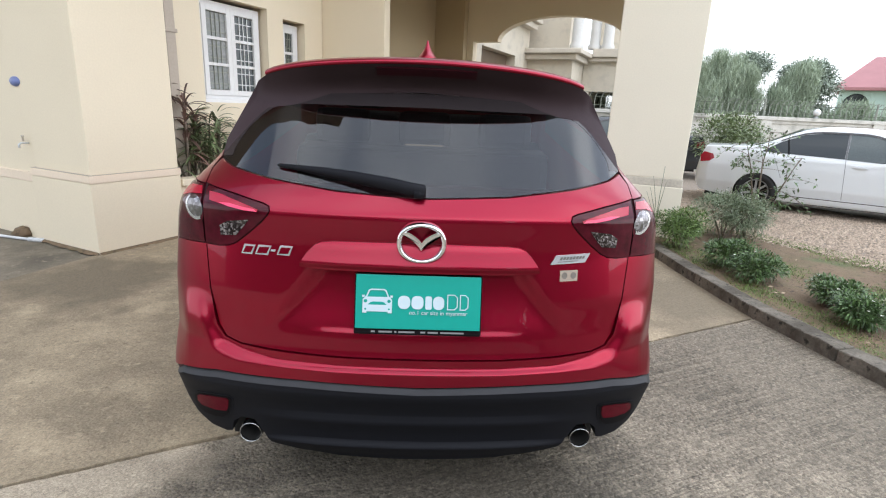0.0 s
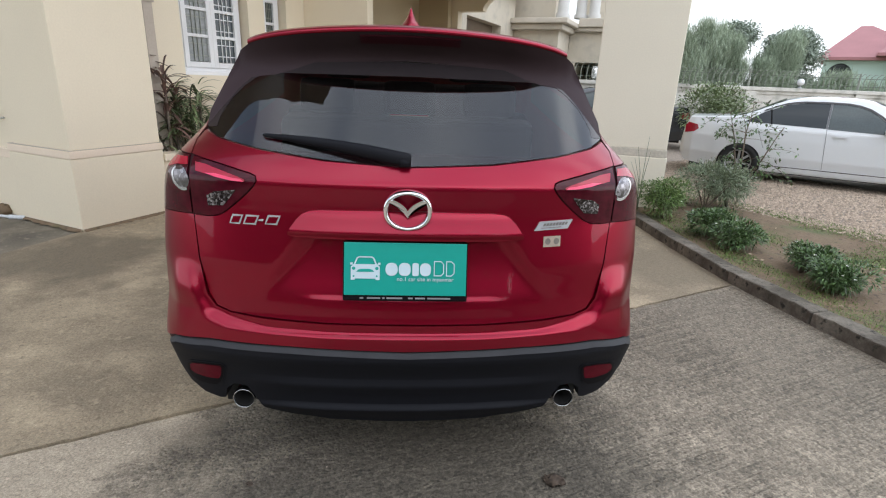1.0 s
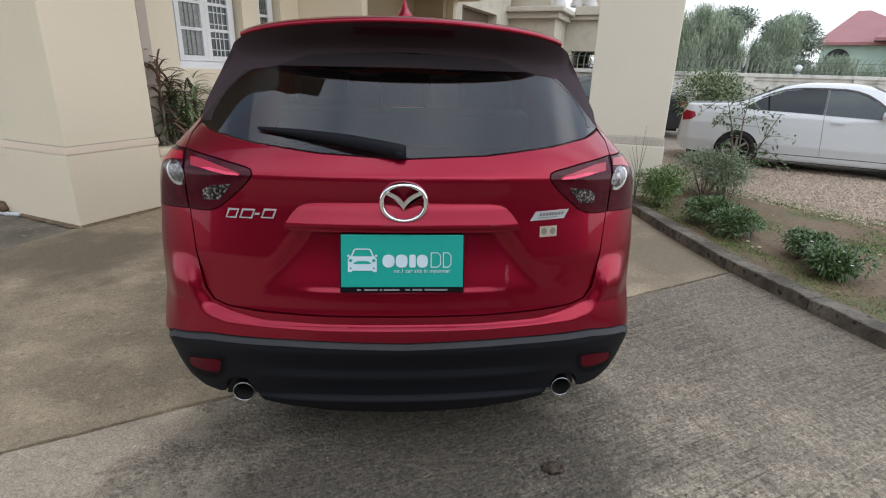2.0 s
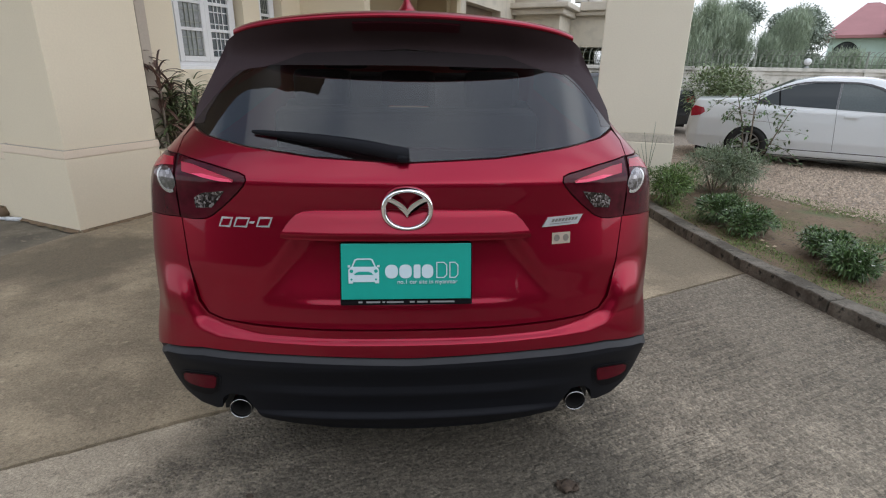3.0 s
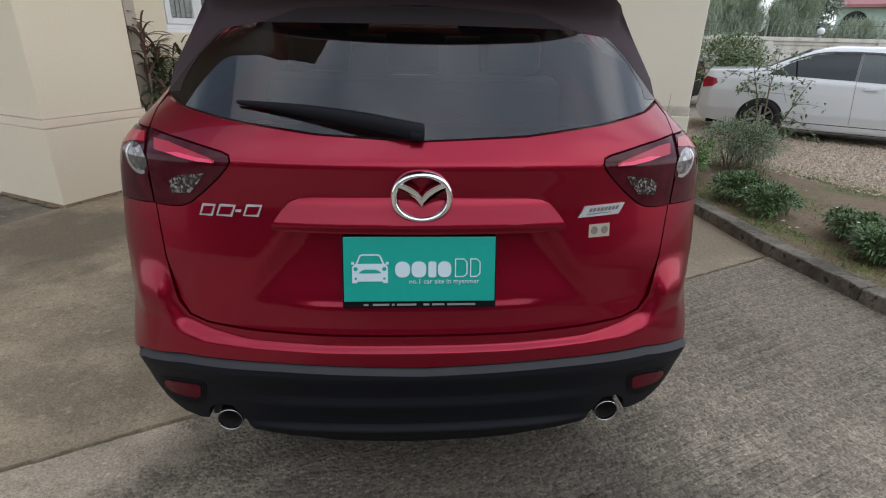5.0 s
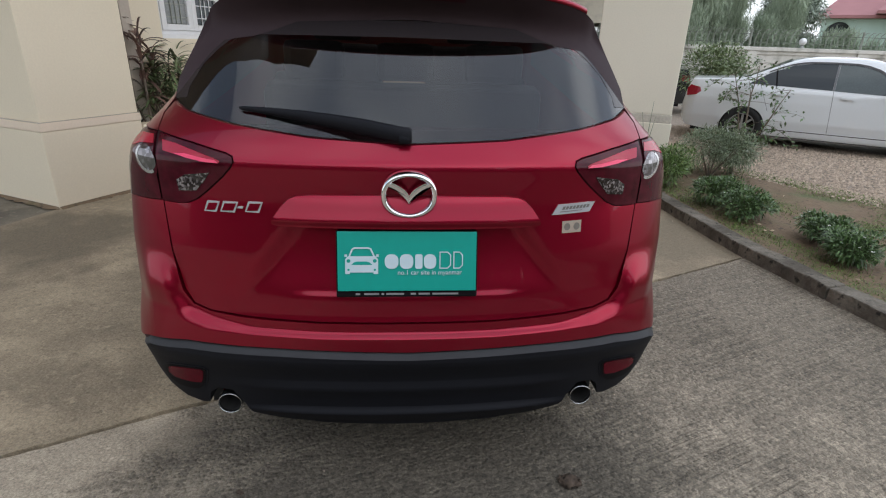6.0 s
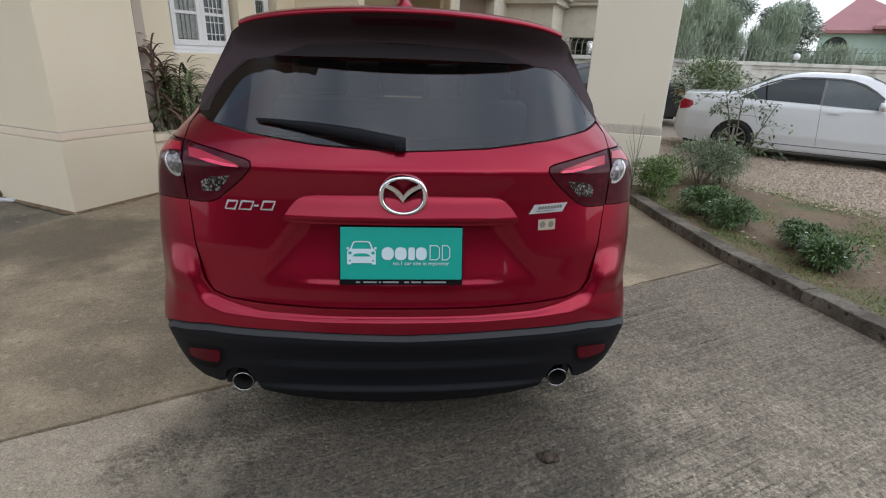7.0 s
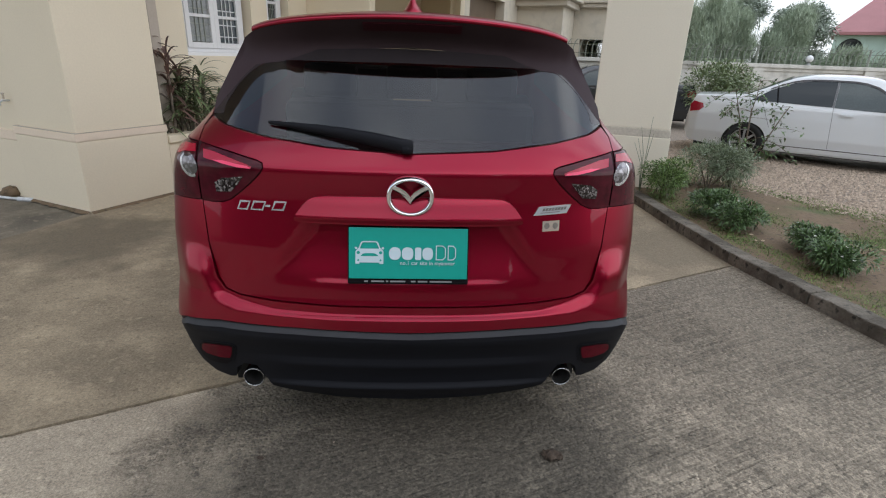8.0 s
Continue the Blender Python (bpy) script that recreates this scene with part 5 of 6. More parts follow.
for x in (-0.36, 0.36):
    part("front_seat", boxes((x - 0.24, x + 0.24, 2.1, 2.28, 0.6, 1.24), (x - 0.13, x + 0.13, 2.1, 2.2, 1.27, 1.46), bevel=0.04), SEAT, suv)
part("rear_view_mirror", boxes((-0.12, 0.12, 2.62, 2.65, 1.47, 1.53), bevel=0.012), CABIN, suv)
part("headliner", boxes((-0.60, 0.60, 0.52, 2.45, 1.615, 1.63), (-0.60, -0.58, 0.80, 2.5, 1.52, 1.615), (0.58, 0.60, 0.80, 2.5, 1.52, 1.615)), CABIN, suv)
for s in (1, -1):
    bm, rows = bmesh.new(), []
    levels = [0.95 + 0.68 * k / 16 for k in range(17)]
    for i in range(45):
        y = 0.50 + 2.75 * i / 44
        rows.append([bm.verts.new((s * (hw(z) * taper(y) - 0.03), max(y, glass_surface(hw(z) - 0.05, z) + 0.06), z)) for z in levels])
    for a, b in zip(rows, rows[1:]):
        for k in range(16):
            if a[k].co.y < b[k].co.y and a[k + 1].co.z < roofline(b[k].co.y) - 0.06 and not any(inside((a[k].co.y + 0.03, a[k].co.z + 0.02), o) for o in SIDE_GLASS):
                bm.faces.new((a[k], a[k + 1], b[k + 1], b[k]))
    part("cabin_lining", bm, CABIN, suv, smooth=True)


# ---- parked cars ----
def saloon(name, paint, m, label):
    """A four-door saloon 4.5 m long, rear at y = 0."""
    car = holder(name, m, label, "car")
    top = lambda y: sum(ridge(y + d) for d in (-0.12, -0.08, -0.04, 0, 0.04, 0.08, 0.12)) / 7 if 0.5 < y < 4.0 else ridge(y)
    ridge = lambda y: float(np.interp(y, [0, 0.04, 0.12, 0.75, 0.95, 1.55, 1.9, 2.5, 2.8, 3.55, 3.75, 4.3, 4.46, 4.54], [0.62, 0.85, 1.05, 1.085, 1.11, 1.40, 1.455, 1.46, 1.42, 1.02, 0.97, 0.86, 0.70, 0.50]))
    base = lambda y: float(np.interp(y, [0, 0.1, 0.6, 4.0, 4.54], [0.42, 0.26, 0.20, 0.20, 0.30]))
    end = lambda y: float(np.interp(y, [0, 0.05, 0.2, 0.6, 3.9, 4.3, 4.54], [0.66, 0.76, 0.83, 0.875, 0.875, 0.80, 0.58]))

    def width(y, z):
        z = min(z, 1.46)
        low = 1 - 0.07 * max(0, (0.45 - z) / 0.25)
        bulge = 1 - 0.02 * max(0, (z - 0.75) / 0.2)
        green = max(0.0, z - 0.93)
        return end(y) * low * bulge - 0.42 * green - 0.25 * green * green

    bm = bmesh.new()
    ny, nz = 150, 44
    for s in (1, -1):
        grid = []
        for i in range(ny + 1):
            y = 4.54 * i / ny
            zt, zb = top(y), base(y)
            grid.append([bm.verts.new((s * width(y, zb + (zt - zb) * k / nz), y, zb + (zt - zb) * k / nz)) for k in range(nz + 1)])
        for a, b in zip(grid, grid[1:]):
            for k in range(nz):
                bm.faces.new((a[k], b[k], b[k + 1], a[k + 1])[::s])
    wh = (1.02, 3.62)
    snap_wheels(bm, wh, (0.345, 0.31), 0.03)
    rows = []
    for i in range(ny + 1):
        y = 4.54 * i / ny
        w = width(y, top(y))
        rows.append([bm.verts.new((w * k / 8, y - (0.05 * (1 - (k / 8) ** 2) if y < 0.2 else 0), top(y) + 0.03 * (1 - (k / 8) ** 2))) for k in range(-8, 9)])
    for a, b in zip(rows, rows[1:]):
        for k in range(16):
            bm.faces.new((a[k], a[k + 1], b[k + 1], b[k]))
    tail = [[bm.verts.new((width(0, z) * k / 8, -0.06 * (1 - (k / 8) ** 2), z)) for k in range(-8, 9)] for z in (0.42, 0.5, 0.62)]
    for a, b in zip(tail, tail[1:]):
        for k in range(16):
            bm.faces.new((a[k], a[k + 1], b[k + 1], b[k]))
    bmesh.ops.remove_doubles(bm, verts=bm.verts, dist=0.002)
    bmesh.ops.recalc_face_normals(bm, faces=bm.faces)
    part("body", bm, paint, car, smooth=True)

    def on_side(name2, outline, material, s, out=0.006, parent=None, label2=""):
        b2 = bmesh.new()
        vs = [(y, z) for y, z in outline]
        f = b2.faces.new([b2.verts.new((0, y, z)) for y, z in vs])
        ys, zs = [p[0] for p in vs], [p[1] for p in vs]
        for c in np.arange(min(ys) + 0.06, max(ys), 0.06):
            bmesh.ops.bisect_plane(b2, geom=b2.verts[:] + b2.edges[:] + b2.faces[:], plane_co=(0, c, 0), plane_no=(0, 1, 0))
        for c in np.arange(min(zs) + 0.06, max(zs), 0.06):
            bmesh.ops.bisect_plane(b2, geom=b2.verts[:] + b2.edges[:] + b2.faces[:], plane_co=(0, 0, c), plane_no=(0, 0, 1))
        for v in b2.verts:
            v.co.x = s * (width(v.co.y, v.co.z) + out)
        r = bmesh.ops.extrude_face_region(b2, geom=b2.faces[:])
        for v in r["geom"]:
            if isinstance(v, bmesh.types.BMVert):
                v.co.x -= s * (out + 0.01)
        bmesh.ops.recalc_face_normals(b2, faces=b2.faces)
        return part(name2, b2, material, parent or car, label2)

    for s in (1, -1):
        on_side("side_window", [(1.0, 1.02), (1.14, 1.02), (2.175, 0.985), (2.175, 1.375), (1.85, 1.372), (1.58, 1.33), (1.27, 1.20)], DARK_GLASS, s)
        on_side("side_window", [(2.205, 0.98), (3.12, 0.95), (2.98, 1.10), (2.72, 1.30), (2.45, 1.37), (2.205, 1.375)], SIDE_GLASS_PALE, s)
        on_side("pillar_trim", [(2.177, 0.985), (2.203, 0.98), (2.203, 1.375), (2.177, 1.375)], PANEL_GAP, s, 0.005)
        on_side("quarter_pillar", [(1.40, 1.0), (1.42, 1.0), (1.37, 1.25), (1.35, 1.24)], GLOSS_BLACK, s, 0.009)
        low = [(1.25, 1.205), (1.40, 1.275), (1.55, 1.330), (1.68, 1.358), (1.80, 1.372), (2.10, 1.378), (2.40, 1.372), (2.55, 1.350), (2.70, 1.300), (2.85, 1.21), (2.98, 1.105)]
        on_side("rain_visor", low + [(y + 0.012, z + 0.026) for y, z in low[::-1]], VISOR, s, 0.014)
        on_side("sill", [(1.38, 0.22), (3.26, 0.22), (3.26, 0.30), (1.38, 0.30)], paint, s, 0.02)
        # dark strip that paints the shade line above the sill
        on_side("sill_shadow_strip", [(1.36, 0.30), (3.28, 0.30), (3.28, 0.31), (1.36, 0.31)], SEAM, s, 0.004)
        for y0 in (2.19, 3.2):
            on_side("door_gap", [(y0 + 0.06, 0.33), (y0 + 0.066, 0.33), (y0 + 0.006, 0.98), (y0, 0.98)], PANEL_GAP, s, 0.003)
        on_side("door_gap", [(1.36, 0.60), (1.366, 0.60), (1.19, 1.0), (1.184, 1.0)], PANEL_GAP, s, 0.003)
        for y0 in (1.38, 2.31):
            on_side("door_handle", [(y0, 0.865), (y0 + 0.18, 0.86), (y0 + 0.18, 0.89), (y0, 0.895)], paint, s, 0.028)
        on_side("tail_lamp", [(0.06, 0.76), (0.22, 0.79), (0.29, 0.85), (0.26, 0.92), (0.10, 0.95), (0.05, 0.88)], LAMP_RED, s, 0.012, label2="red tail lamp")
        on_side("head_lamp", [(3.95, 0.66), (4.40, 0.62), (4.38, 0.72), (3.95, 0.80)], LAMP_CLEAR, s, 0.012, label2="clear headlamp")
        b2 = lathe(bmesh.new(), [(0.0, -0.05), (0.08, -0.04), (0.1, 0.0), (0.09, 0.05), (0.0, 0.06)], 14, pose(s * 0.96, 2.98, 1.02, 90, 0, 0) @ Matrix.Diagonal((1, 0.7, 1, 1)))
        box(b2, s * 0.90 - 0.06, s * 0.90 + 0.04, 2.96, 3.0, 0.96, 0.99)
        part("door_mirror", b2, paint, car, smooth=True)
        for cy in wh:
            wheel("wheel", 0.325, 0.2, car, pose(s * 0.775, cy, 0.325, 0, 0, 0 if s > 0 else 180))
            part("wheel_liner", lathe(bmesh.new(), [(0.345, 0.0), (0.36, 0.13), (0.345, 0.30), (0.0, 0.30)], 28, pose(s * 0.87, cy, 0.31, 0, -90 * s, 0)), SOOT, car)
    rw = bmesh.new()
    q = [[rw.verts.new((x * (0.60 - 0.07 * t), 0.98 + 0.55 * t, 1.135 + 0.275 * t + 0.028 * (1 - x * x))) for x in np.linspace(-1, 1, 9)] for t in np.linspace(0, 1, 6)]
    for a, b in zip(q, q[1:]):
        for k in range(8):
            rw.faces.new((a[k], a[k + 1], b[k + 1], b[k]))
    part("rear_window", rw, DARK_GLASS, car, smooth=True)
    ws = bmesh.new()
    q = [[ws.verts.new((x * (0.56 + 0.12 * t), 2.82 + 0.70 * t, 1.425 - 0.37 * t + 0.03 * (1 - x * x))) for x in np.linspace(-1, 1, 9)] for t in np.linspace(0, 1, 6)]
    for a, b in zip(q, q[1:]):
        for k in range(8):
            ws.faces.new((a[k], a[k + 1], b[k + 1], b[k]))
    part("windscreen", ws, DARK_GLASS, car, smooth=True)
    part("underbody", boxes((-0.66, 0.66, 0.2, 4.3, 0.17, 0.3)), SOOT, car)
    return car


saloon("white_saloon", WHITE_CAR, pose(5.55, 8.62, 0.015, 0, 0, -127), "dusty white four-door saloon parked on the gravel")
saloon("dark_saloon", DARK_CAR, pose(7.45, 12.3, 0.015, 0, 0, 70), "dark grey saloon parked behind the white one")


# ---- boundary wall, railing, lamp ----
FY = 14.6
fence = holder("wall_boundary", pose(0, FY, 0), "weathered grey rendered boundary wall with panels", "wall", kind="structure")
part("wall_body", boxes((4.3, 42, 0.06, 0.22, -0.1, 1.58)), WALL_GREY, fence)
part("coping", boxes((4.3, 42, -0.04, 0.30, 1.58, 1.69), bevel=0.015), WALL_GREY, fence)
for k in range(9):
    part("pier", boxes((6.77 + k * 3.62, 7.12 + k * 3.62, -0.02, 0.28, -0.1, 1.579), bevel=0.012), WALL_GREY, fence)
    part("plinth", boxes((7.13 + k * 3.62, 10.38 + k * 3.62, 0.0, 0.25, -0.1, 0.35), bevel=0.01), WALL_GREY, fence)
    part("upper_band", boxes((7.13 + k * 3.62, 10.38 + k * 3.62, 0.02, 0.24, 1.48, 1.579), bevel=0.01), WALL_GREY, fence)
rail = holder("spiked_railing", pose(0, FY + 0.13, 1.68), "grey iron railing with curled spikes on the wall", "railing")
spike = tube(bmesh.new(), [(0, 0, 0), (0, 0, 0.30), (0.02, -0.03, 0.42), (0.07, -0.08, 0.50), (0.13, -0.10, 0.49)], [0.013, 0.013, 0.013, 0.012, 0.005], 6)
smesh = None
for k in range(190):
    if smesh is None:
        ob = part("spike", spike, PALE_IRON, rail)
        smesh = ob.data
    else:
        ob = new("spike", smesh)
        ob.parent = rail
    ob.location = (4.6 + k * 0.19, 0, 0)
for z in (0.12, 0.36):
    part("rail", boxes((4.4, 41, -0.010, 0.010, z, z + 0.016)), OLIVE_IRON, rail)
for k in range(9):
    part("post", tube(bmesh.new(), [(6.90 + k * 3.62, 0, 0), (6.88 + k * 3.62, 0, 0.52)], 0.03, 8), PALE_IRON, rail)
lamp = holder("globe_lamp", pose(12.15, FY + 0.05, 1.69), "white globe lamp on the boundary wall", "lamp")
part("stem", lathe(bmesh.new(), [(0.07, 0), (0.07, 0.03), (0.03, 0.05), (0.03, 0.07), (0.06, 0.09), (0.0, 0.09)], 14), IRON, lamp, smooth=True)
part("globe", lathe(bmesh.new(), [(0.0, 0.076)] + [(0.105 * math.sin(a), 0.18 - 0.105 * math.cos(a)) for a in np.linspace(0.2, math.pi, 14)], 20), WHITE_PAINT, lamp, "white globe", smooth=True)

# ---- far house with a red roof ----
far = holder("far_house", pose(39.5, 45.8, 0, 0, 0, -40), "mint green house with a red hipped roof", "house")
part("wall", boxes((-1.9, -1.55, 0, 8, 0, 4.9), (0.45, 4, 0, 8, 0, 4.9), (-1.55, 0.45, 1.2, 8, 0, 4.9), (4, 12, -1.5, 8, 0, 5.2), bevel=0.02), MINT, far)
ap = [(-1.55, 4.9), (-1.55, 3.2)]
ap += [(-0.55 + 1.0 * math.cos(a), 3.2 + 1.1 * math.sin(a)) for a in np.linspace(math.pi, 0, 17)]
ap += [(0.45, 4.9)]
part("arch_wall", prism(bmesh.new(), ap, 0.0, 0.3), MINT, far)
# dark sheet standing in for the shade behind the arch
part("porch_shade", boxes((-1.54, 0.44, 1.1, 1.19, 0, 4.8)), PANE, far)
for x0, x1, y0, y1, z0, z1, r0, r1 in ((-2.4, 6.5, -0.9, 9, 4.8, 7.8, 0.2, 1.1), (1.8, 11.5, -2.3, 7, 5.1, 7.2, 3.7, 8.0)):
    bm = bmesh.new()
    ym = (y0 + y1) / 2
    v = [bm.verts.new(q) for q in ((x0, y0, z0), (x1, y0, z0), (x1, y1, z0), (x0, y1, z0), (r0, ym, z1), (r1, ym, z1), (x0, y0, z0 - 0.25), (x1, y0, z0 - 0.25), (x1, y1, z0 - 0.25), (x0, y1, z0 - 0.25))]
    for f in ((0, 1, 5, 4), (1, 2, 5), (2, 3, 4, 5), (3, 0, 4), (0, 6, 7, 1), (1, 7, 8, 2), (2, 8, 9, 3), (3, 9, 6, 0), (6, 9, 8, 7)):
        bm.faces.new([v[k] for k in f])
    part("roof", bm, ROOF_RED, far, "red sheet roof")
for xx in (5.0, 8.0):
    part("window", boxes((xx, xx + 1.2, -1.57, -1.49, 2.2, 4.0), bevel=0.01), PANE, far)


# ---- plants ----
def leaf(verts, faces, p, d, length, wide, droop, rng):
    """One folded, drooping leaf of four triangles' worth of blade."""
    d = Vector(d).normalized()
    side = d.cross(Vector((0, 0, 1)))
    side = side.normalized() if side.length > 0.05 else Vector((1, 0, 0))
    side = (Matrix.Rotation(rng.uniform(-0.7, 0.7), 3, d) @ side)
    i = len(verts)
    p = Vector(p)
    mid = p + d * length * 0.5 + Vector((0, 0, -droop * length * 0.15))
    tip = p + d * length + Vector((0, 0, -droop * length * 0.6))
    verts.extend([p[:], (mid + side * wide * 0.5)[:], (mid - side * wide * 0.5)[:], tip[:]])
    faces.extend([(i, i + 1, i + 2), (i + 1, i + 3, i + 2)])


def mesh_part(name, verts, faces, material, parent, label=""):
    me = bpy.data.meshes.new(name)
    me.from_pydata(verts, [], faces)
    me.materials.append(material)
    ob = new(name, me)
    ob.parent = parent
    if label:
        ob["label"] = label
    return ob


def shrub(name, at, rad, height, count, material, seed, label, flowers=0, size=(0.046, 0.0135), group="shrubs along the kerb"):
    rng = random.Random(seed)
    top = holder(name, pose(*at), label, "shrub", group)
    stems = bmesh.new()
    lobes = [(Vector((rng.uniform(-0.5, 0.5) * rad, rng.uniform(-0.5, 0.5) * rad, height * rng.uniform(0.4, 0.62))), rng.uniform(0.45, 0.7)) for _ in range(7)]
    for c, _ in lobes:
        tube(stems, [(0, 0, -0.03), (c.x * 0.4, c.y * 0.4, c.z * 0.4), c[:]], [0.012, 0.008, 0.004], 5)
    part("stem", stems, BARK, top)
    verts, faces, blooms, bf = [], [], [], []
    for _ in range(count):
        c, r = rng.choice(lobes)
        d = Vector((rng.gauss(0, 1), rng.gauss(0, 1), rng.gauss(0.25, 0.8))).normalized()
        k = rng.uniform(0.65, 1.05)
        p = c + Vector((d.x * rad * r * k, d.y * rad * r * k, d.z * height * 0.5 * r * k))
        if p.z < 0.02:
            p.z = rng.uniform(0.02, 0.06)
        g = (d + Vector((rng.gauss(0, 0.5), rng.gauss(0, 0.5), rng.gauss(0.3, 0.4)))).normalized()
        leaf(verts, faces, p, g, size[0] * rng.uniform(0.7, 1.3), size[1] * rng.uniform(0.8, 1.2), rng.uniform(0, 1), rng)
    mesh_part("foliage", verts, faces, material, top)
    for _ in range(flowers):
        c, r = rng.choice(lobes)
        d = Vector((rng.gauss(0, 1), rng.gauss(0, 1), abs(rng.gauss(0.6, 0.6)))).normalized()
        p = c + Vector((d.x * rad * r * 1.08, d.y * rad * r * 1.08, d.z * height * 0.5 * r * 1.08))
        for q in range(5):
            a = q * 2 * math.pi / 5
            leaf(blooms, bf, p, (math.cos(a), math.sin(a), 0.3), 0.014, 0.011, 0, rng)
    if flowers:
        mesh_part("blossom", blooms, bf, PETAL, top, "tiny white flowers")
    return top


shrub("shrub", (3.06, 4.25, 0.05), 0.36, 0.54, 4200, LEAF_MID, 11, "leafy bright green shrub beside the porch column", 6)
shrub("shrub", (3.27, 3.46, 0.05), 0.29, 0.36, 3300, LEAF_DARK, 12, "dense dark green shrub with small white flowers", 14)
shrub("shrub", (3.25, 3.08, 0.05), 0.25, 0.30, 2700, LEAF_DARK, 13, "low dark green shrub at the kerb", 7)
shrub("shrub", (3.41, 2.43, 0.05), 0.22, 0.29, 2500, LEAF_DARK, 15, "rounded dark green shrub with white flowers", 14)
shrub("shrub", (3.41, 1.98, 0.05), 0.24, 0.28, 2700, LEAF_DARK, 16, "rounded dark green shrub near the kerb", 4)
shrub("shrub", (3.85, 4.75, 0.05), 0.46, 0.70, 5600, LEAF_GREY, 17, "wispy grey-green bush with pale flower heads", 18, (0.06, 0.009))
shrub("shrub", (4.25, 4.9, 0.05), 0.34, 0.52, 3600, LEAF_GREY, 18, "wispy grey-green low bush with thin stems", 10, (0.06, 0.009))


def sapling(name, at, height, seed, label, lean=0.1, twigs=9, thick=(11, 19), leaves=LEAF_DARK):
    rng = random.Random(seed)
    top = holder(name, pose(*at), label, "sapling")
    verts, faces = [], []
    for b in range(3):
        bm = bmesh.new()
        a0 = rng.uniform(0, 6.3)
        pts = [Vector((0.03 * b, 0, -0.05))]
        for k in range(1, 7):
            pts.append(pts[0] + Vector((math.cos(a0) * lean * k / 3 * (0.3 + b * 0.5) + rng.uniform(-0.03, 0.03), math.sin(a0) * lean * k / 3 * (0.3 + b * 0.5), height * k / 6 * (1 - 0.12 * b))))
        tube(bm, [p[:] for p in pts], [0.022, 0.019, 0.016, 0.013, 0.010, 0.007, 0.004], 6)
        part("trunk", bm, BARK, top)
        for t in range(twigs):
            k = rng.randint(2, 6)
            d = Vector((rng.gauss(0, 1), rng.gauss(0, 1), rng.uniform(-0.2, 0.7))).normalized()
            L = rng.uniform(0.28, 0.75)
            tw = [pts[k] + d * L * q / 4 + Vector((0, 0, -0.10 * L * (q / 2.5) ** 2)) for q in range(5)]
            bm = tube(bmesh.new(), [p[:] for p in tw], [0.006, 0.005, 0.004, 0.003, 0.002], 4)
            part("twig", bm, BARK, top)
            for _ in range(rng.randint(*thick)):
                p = tw[rng.randint(1, 4)] + Vector((rng.gauss(0, 0.025), rng.gauss(0, 0.025), rng.gauss(0, 0.025)))
                leaf(verts, faces, p, (rng.gauss(0, 1), rng.gauss(0, 1), rng.gauss(-0.1, 0.6)), rng.uniform(0.045, 0.085), rng.uniform(0.026, 0.042), rng.uniform(0.2, 1), rng)
    mesh_part("leaves", verts, faces, leaves, top)
    return top


sapling("sapling", (5.45, 6.62, 0.0), 1.42, 21, "thin sapling with sparse dark leaves beside the gravel", 0.2, 13)
shrub("bush", (7.45, 11.55, 0.0), 0.95, 1.9, 4300, LEAF_PALE, 22, "tall loose green bush by the boundary wall", 0, (0.10, 0.042), "bushes by the boundary")
shrub("bush", (8.1, 12.0, 0.0), 0.7, 1.6, 2400, LEAF_PALE, 23, "loose green bush behind the parked car", 0, (0.10, 0.042), "bushes by the boundary")


def strappy(name, at, height, count, seed, label, material, reach=0.3, blade=(0.014, 0.029), rise=1.2):
    """A clump of canes with tufts of long narrow leaves."""
    rng = random.Random(seed)
    top = holder(name, HOUSE @ pose(*at), label, "plant", "planter plants")
    verts, faces = [], []
    for c in range(count):
        x, y = rng.uniform(-0.10, 0.10), rng.uniform(-reach, reach)
        h = height * (1 - 0.6 * c / count) * rng.uniform(0.85, 1.0)
        bm = tube(bmesh.new(), [(x, y, -0.05), (x * 1.3, y * 1.2, h * 0.5), (x * 1.8, y * 1.5, h)], [0.016, 0.013, 0.010], 6)
        part("cane", bm, BARK, top)
        for k in range(26):
            a, el = rng.uniform(0, 6.3), rng.uniform(0.05, rise)
            d = Vector((math.cos(a) * math.cos(el), math.sin(a) * math.cos(el), math.sin(el)))
            L, wide = rng.uniform(0.25, 0.46), rng.uniform(*blade)
            p = Vector((x * 1.8, y * 1.5, h + rng.uniform(-0.25, 0.03) * (h > 0.3)))
            if at[1] + p.y + d.y * L < 0.99 or at[0] + p.x + d.x * L < WX + 0.03:
                continue
            s = d.cross(Vector((0, 0, 1))).normalized()
            i = len(verts)
            for q in range(6):
                t = q / 5
                m = p + d * L * t + Vector((0, 0, -0.55 * L * t * t))
                w = wide * (0.35 + 1.3 * t) * (1 - t) ** 0.7 + 0.001
                verts.extend([(m + s * w)[:], (m - Vector((0, 0, w * 0.4)))[:], (m - s * w)[:]])
            for q in range(5):
                j = i + q * 3
                faces.extend([(j, j + 1, j + 4, j + 3), (j + 1, j + 2, j + 5, j + 4)])
    mesh_part("leaves", verts, faces, material, top)
    return top


strappy("dracaena", (-0.18, 1.24, 0.45), 1.27, 5, 31, "tall purple-brown broad-leaved plant in the planter", LEAF_PURPLE, 0.10, (0.022, 0.038), 1.45)
strappy("dracaena", (-0.20, 1.48, 0.45), 0.85, 7, 35, "dark green strappy plant in the planter", LEAF_STRAP)
strappy("dracaena", (-0.22, 1.75, 0.45), 0.95, 9, 32, "fresh green strappy plant in the planter", LEAF_STRAP)
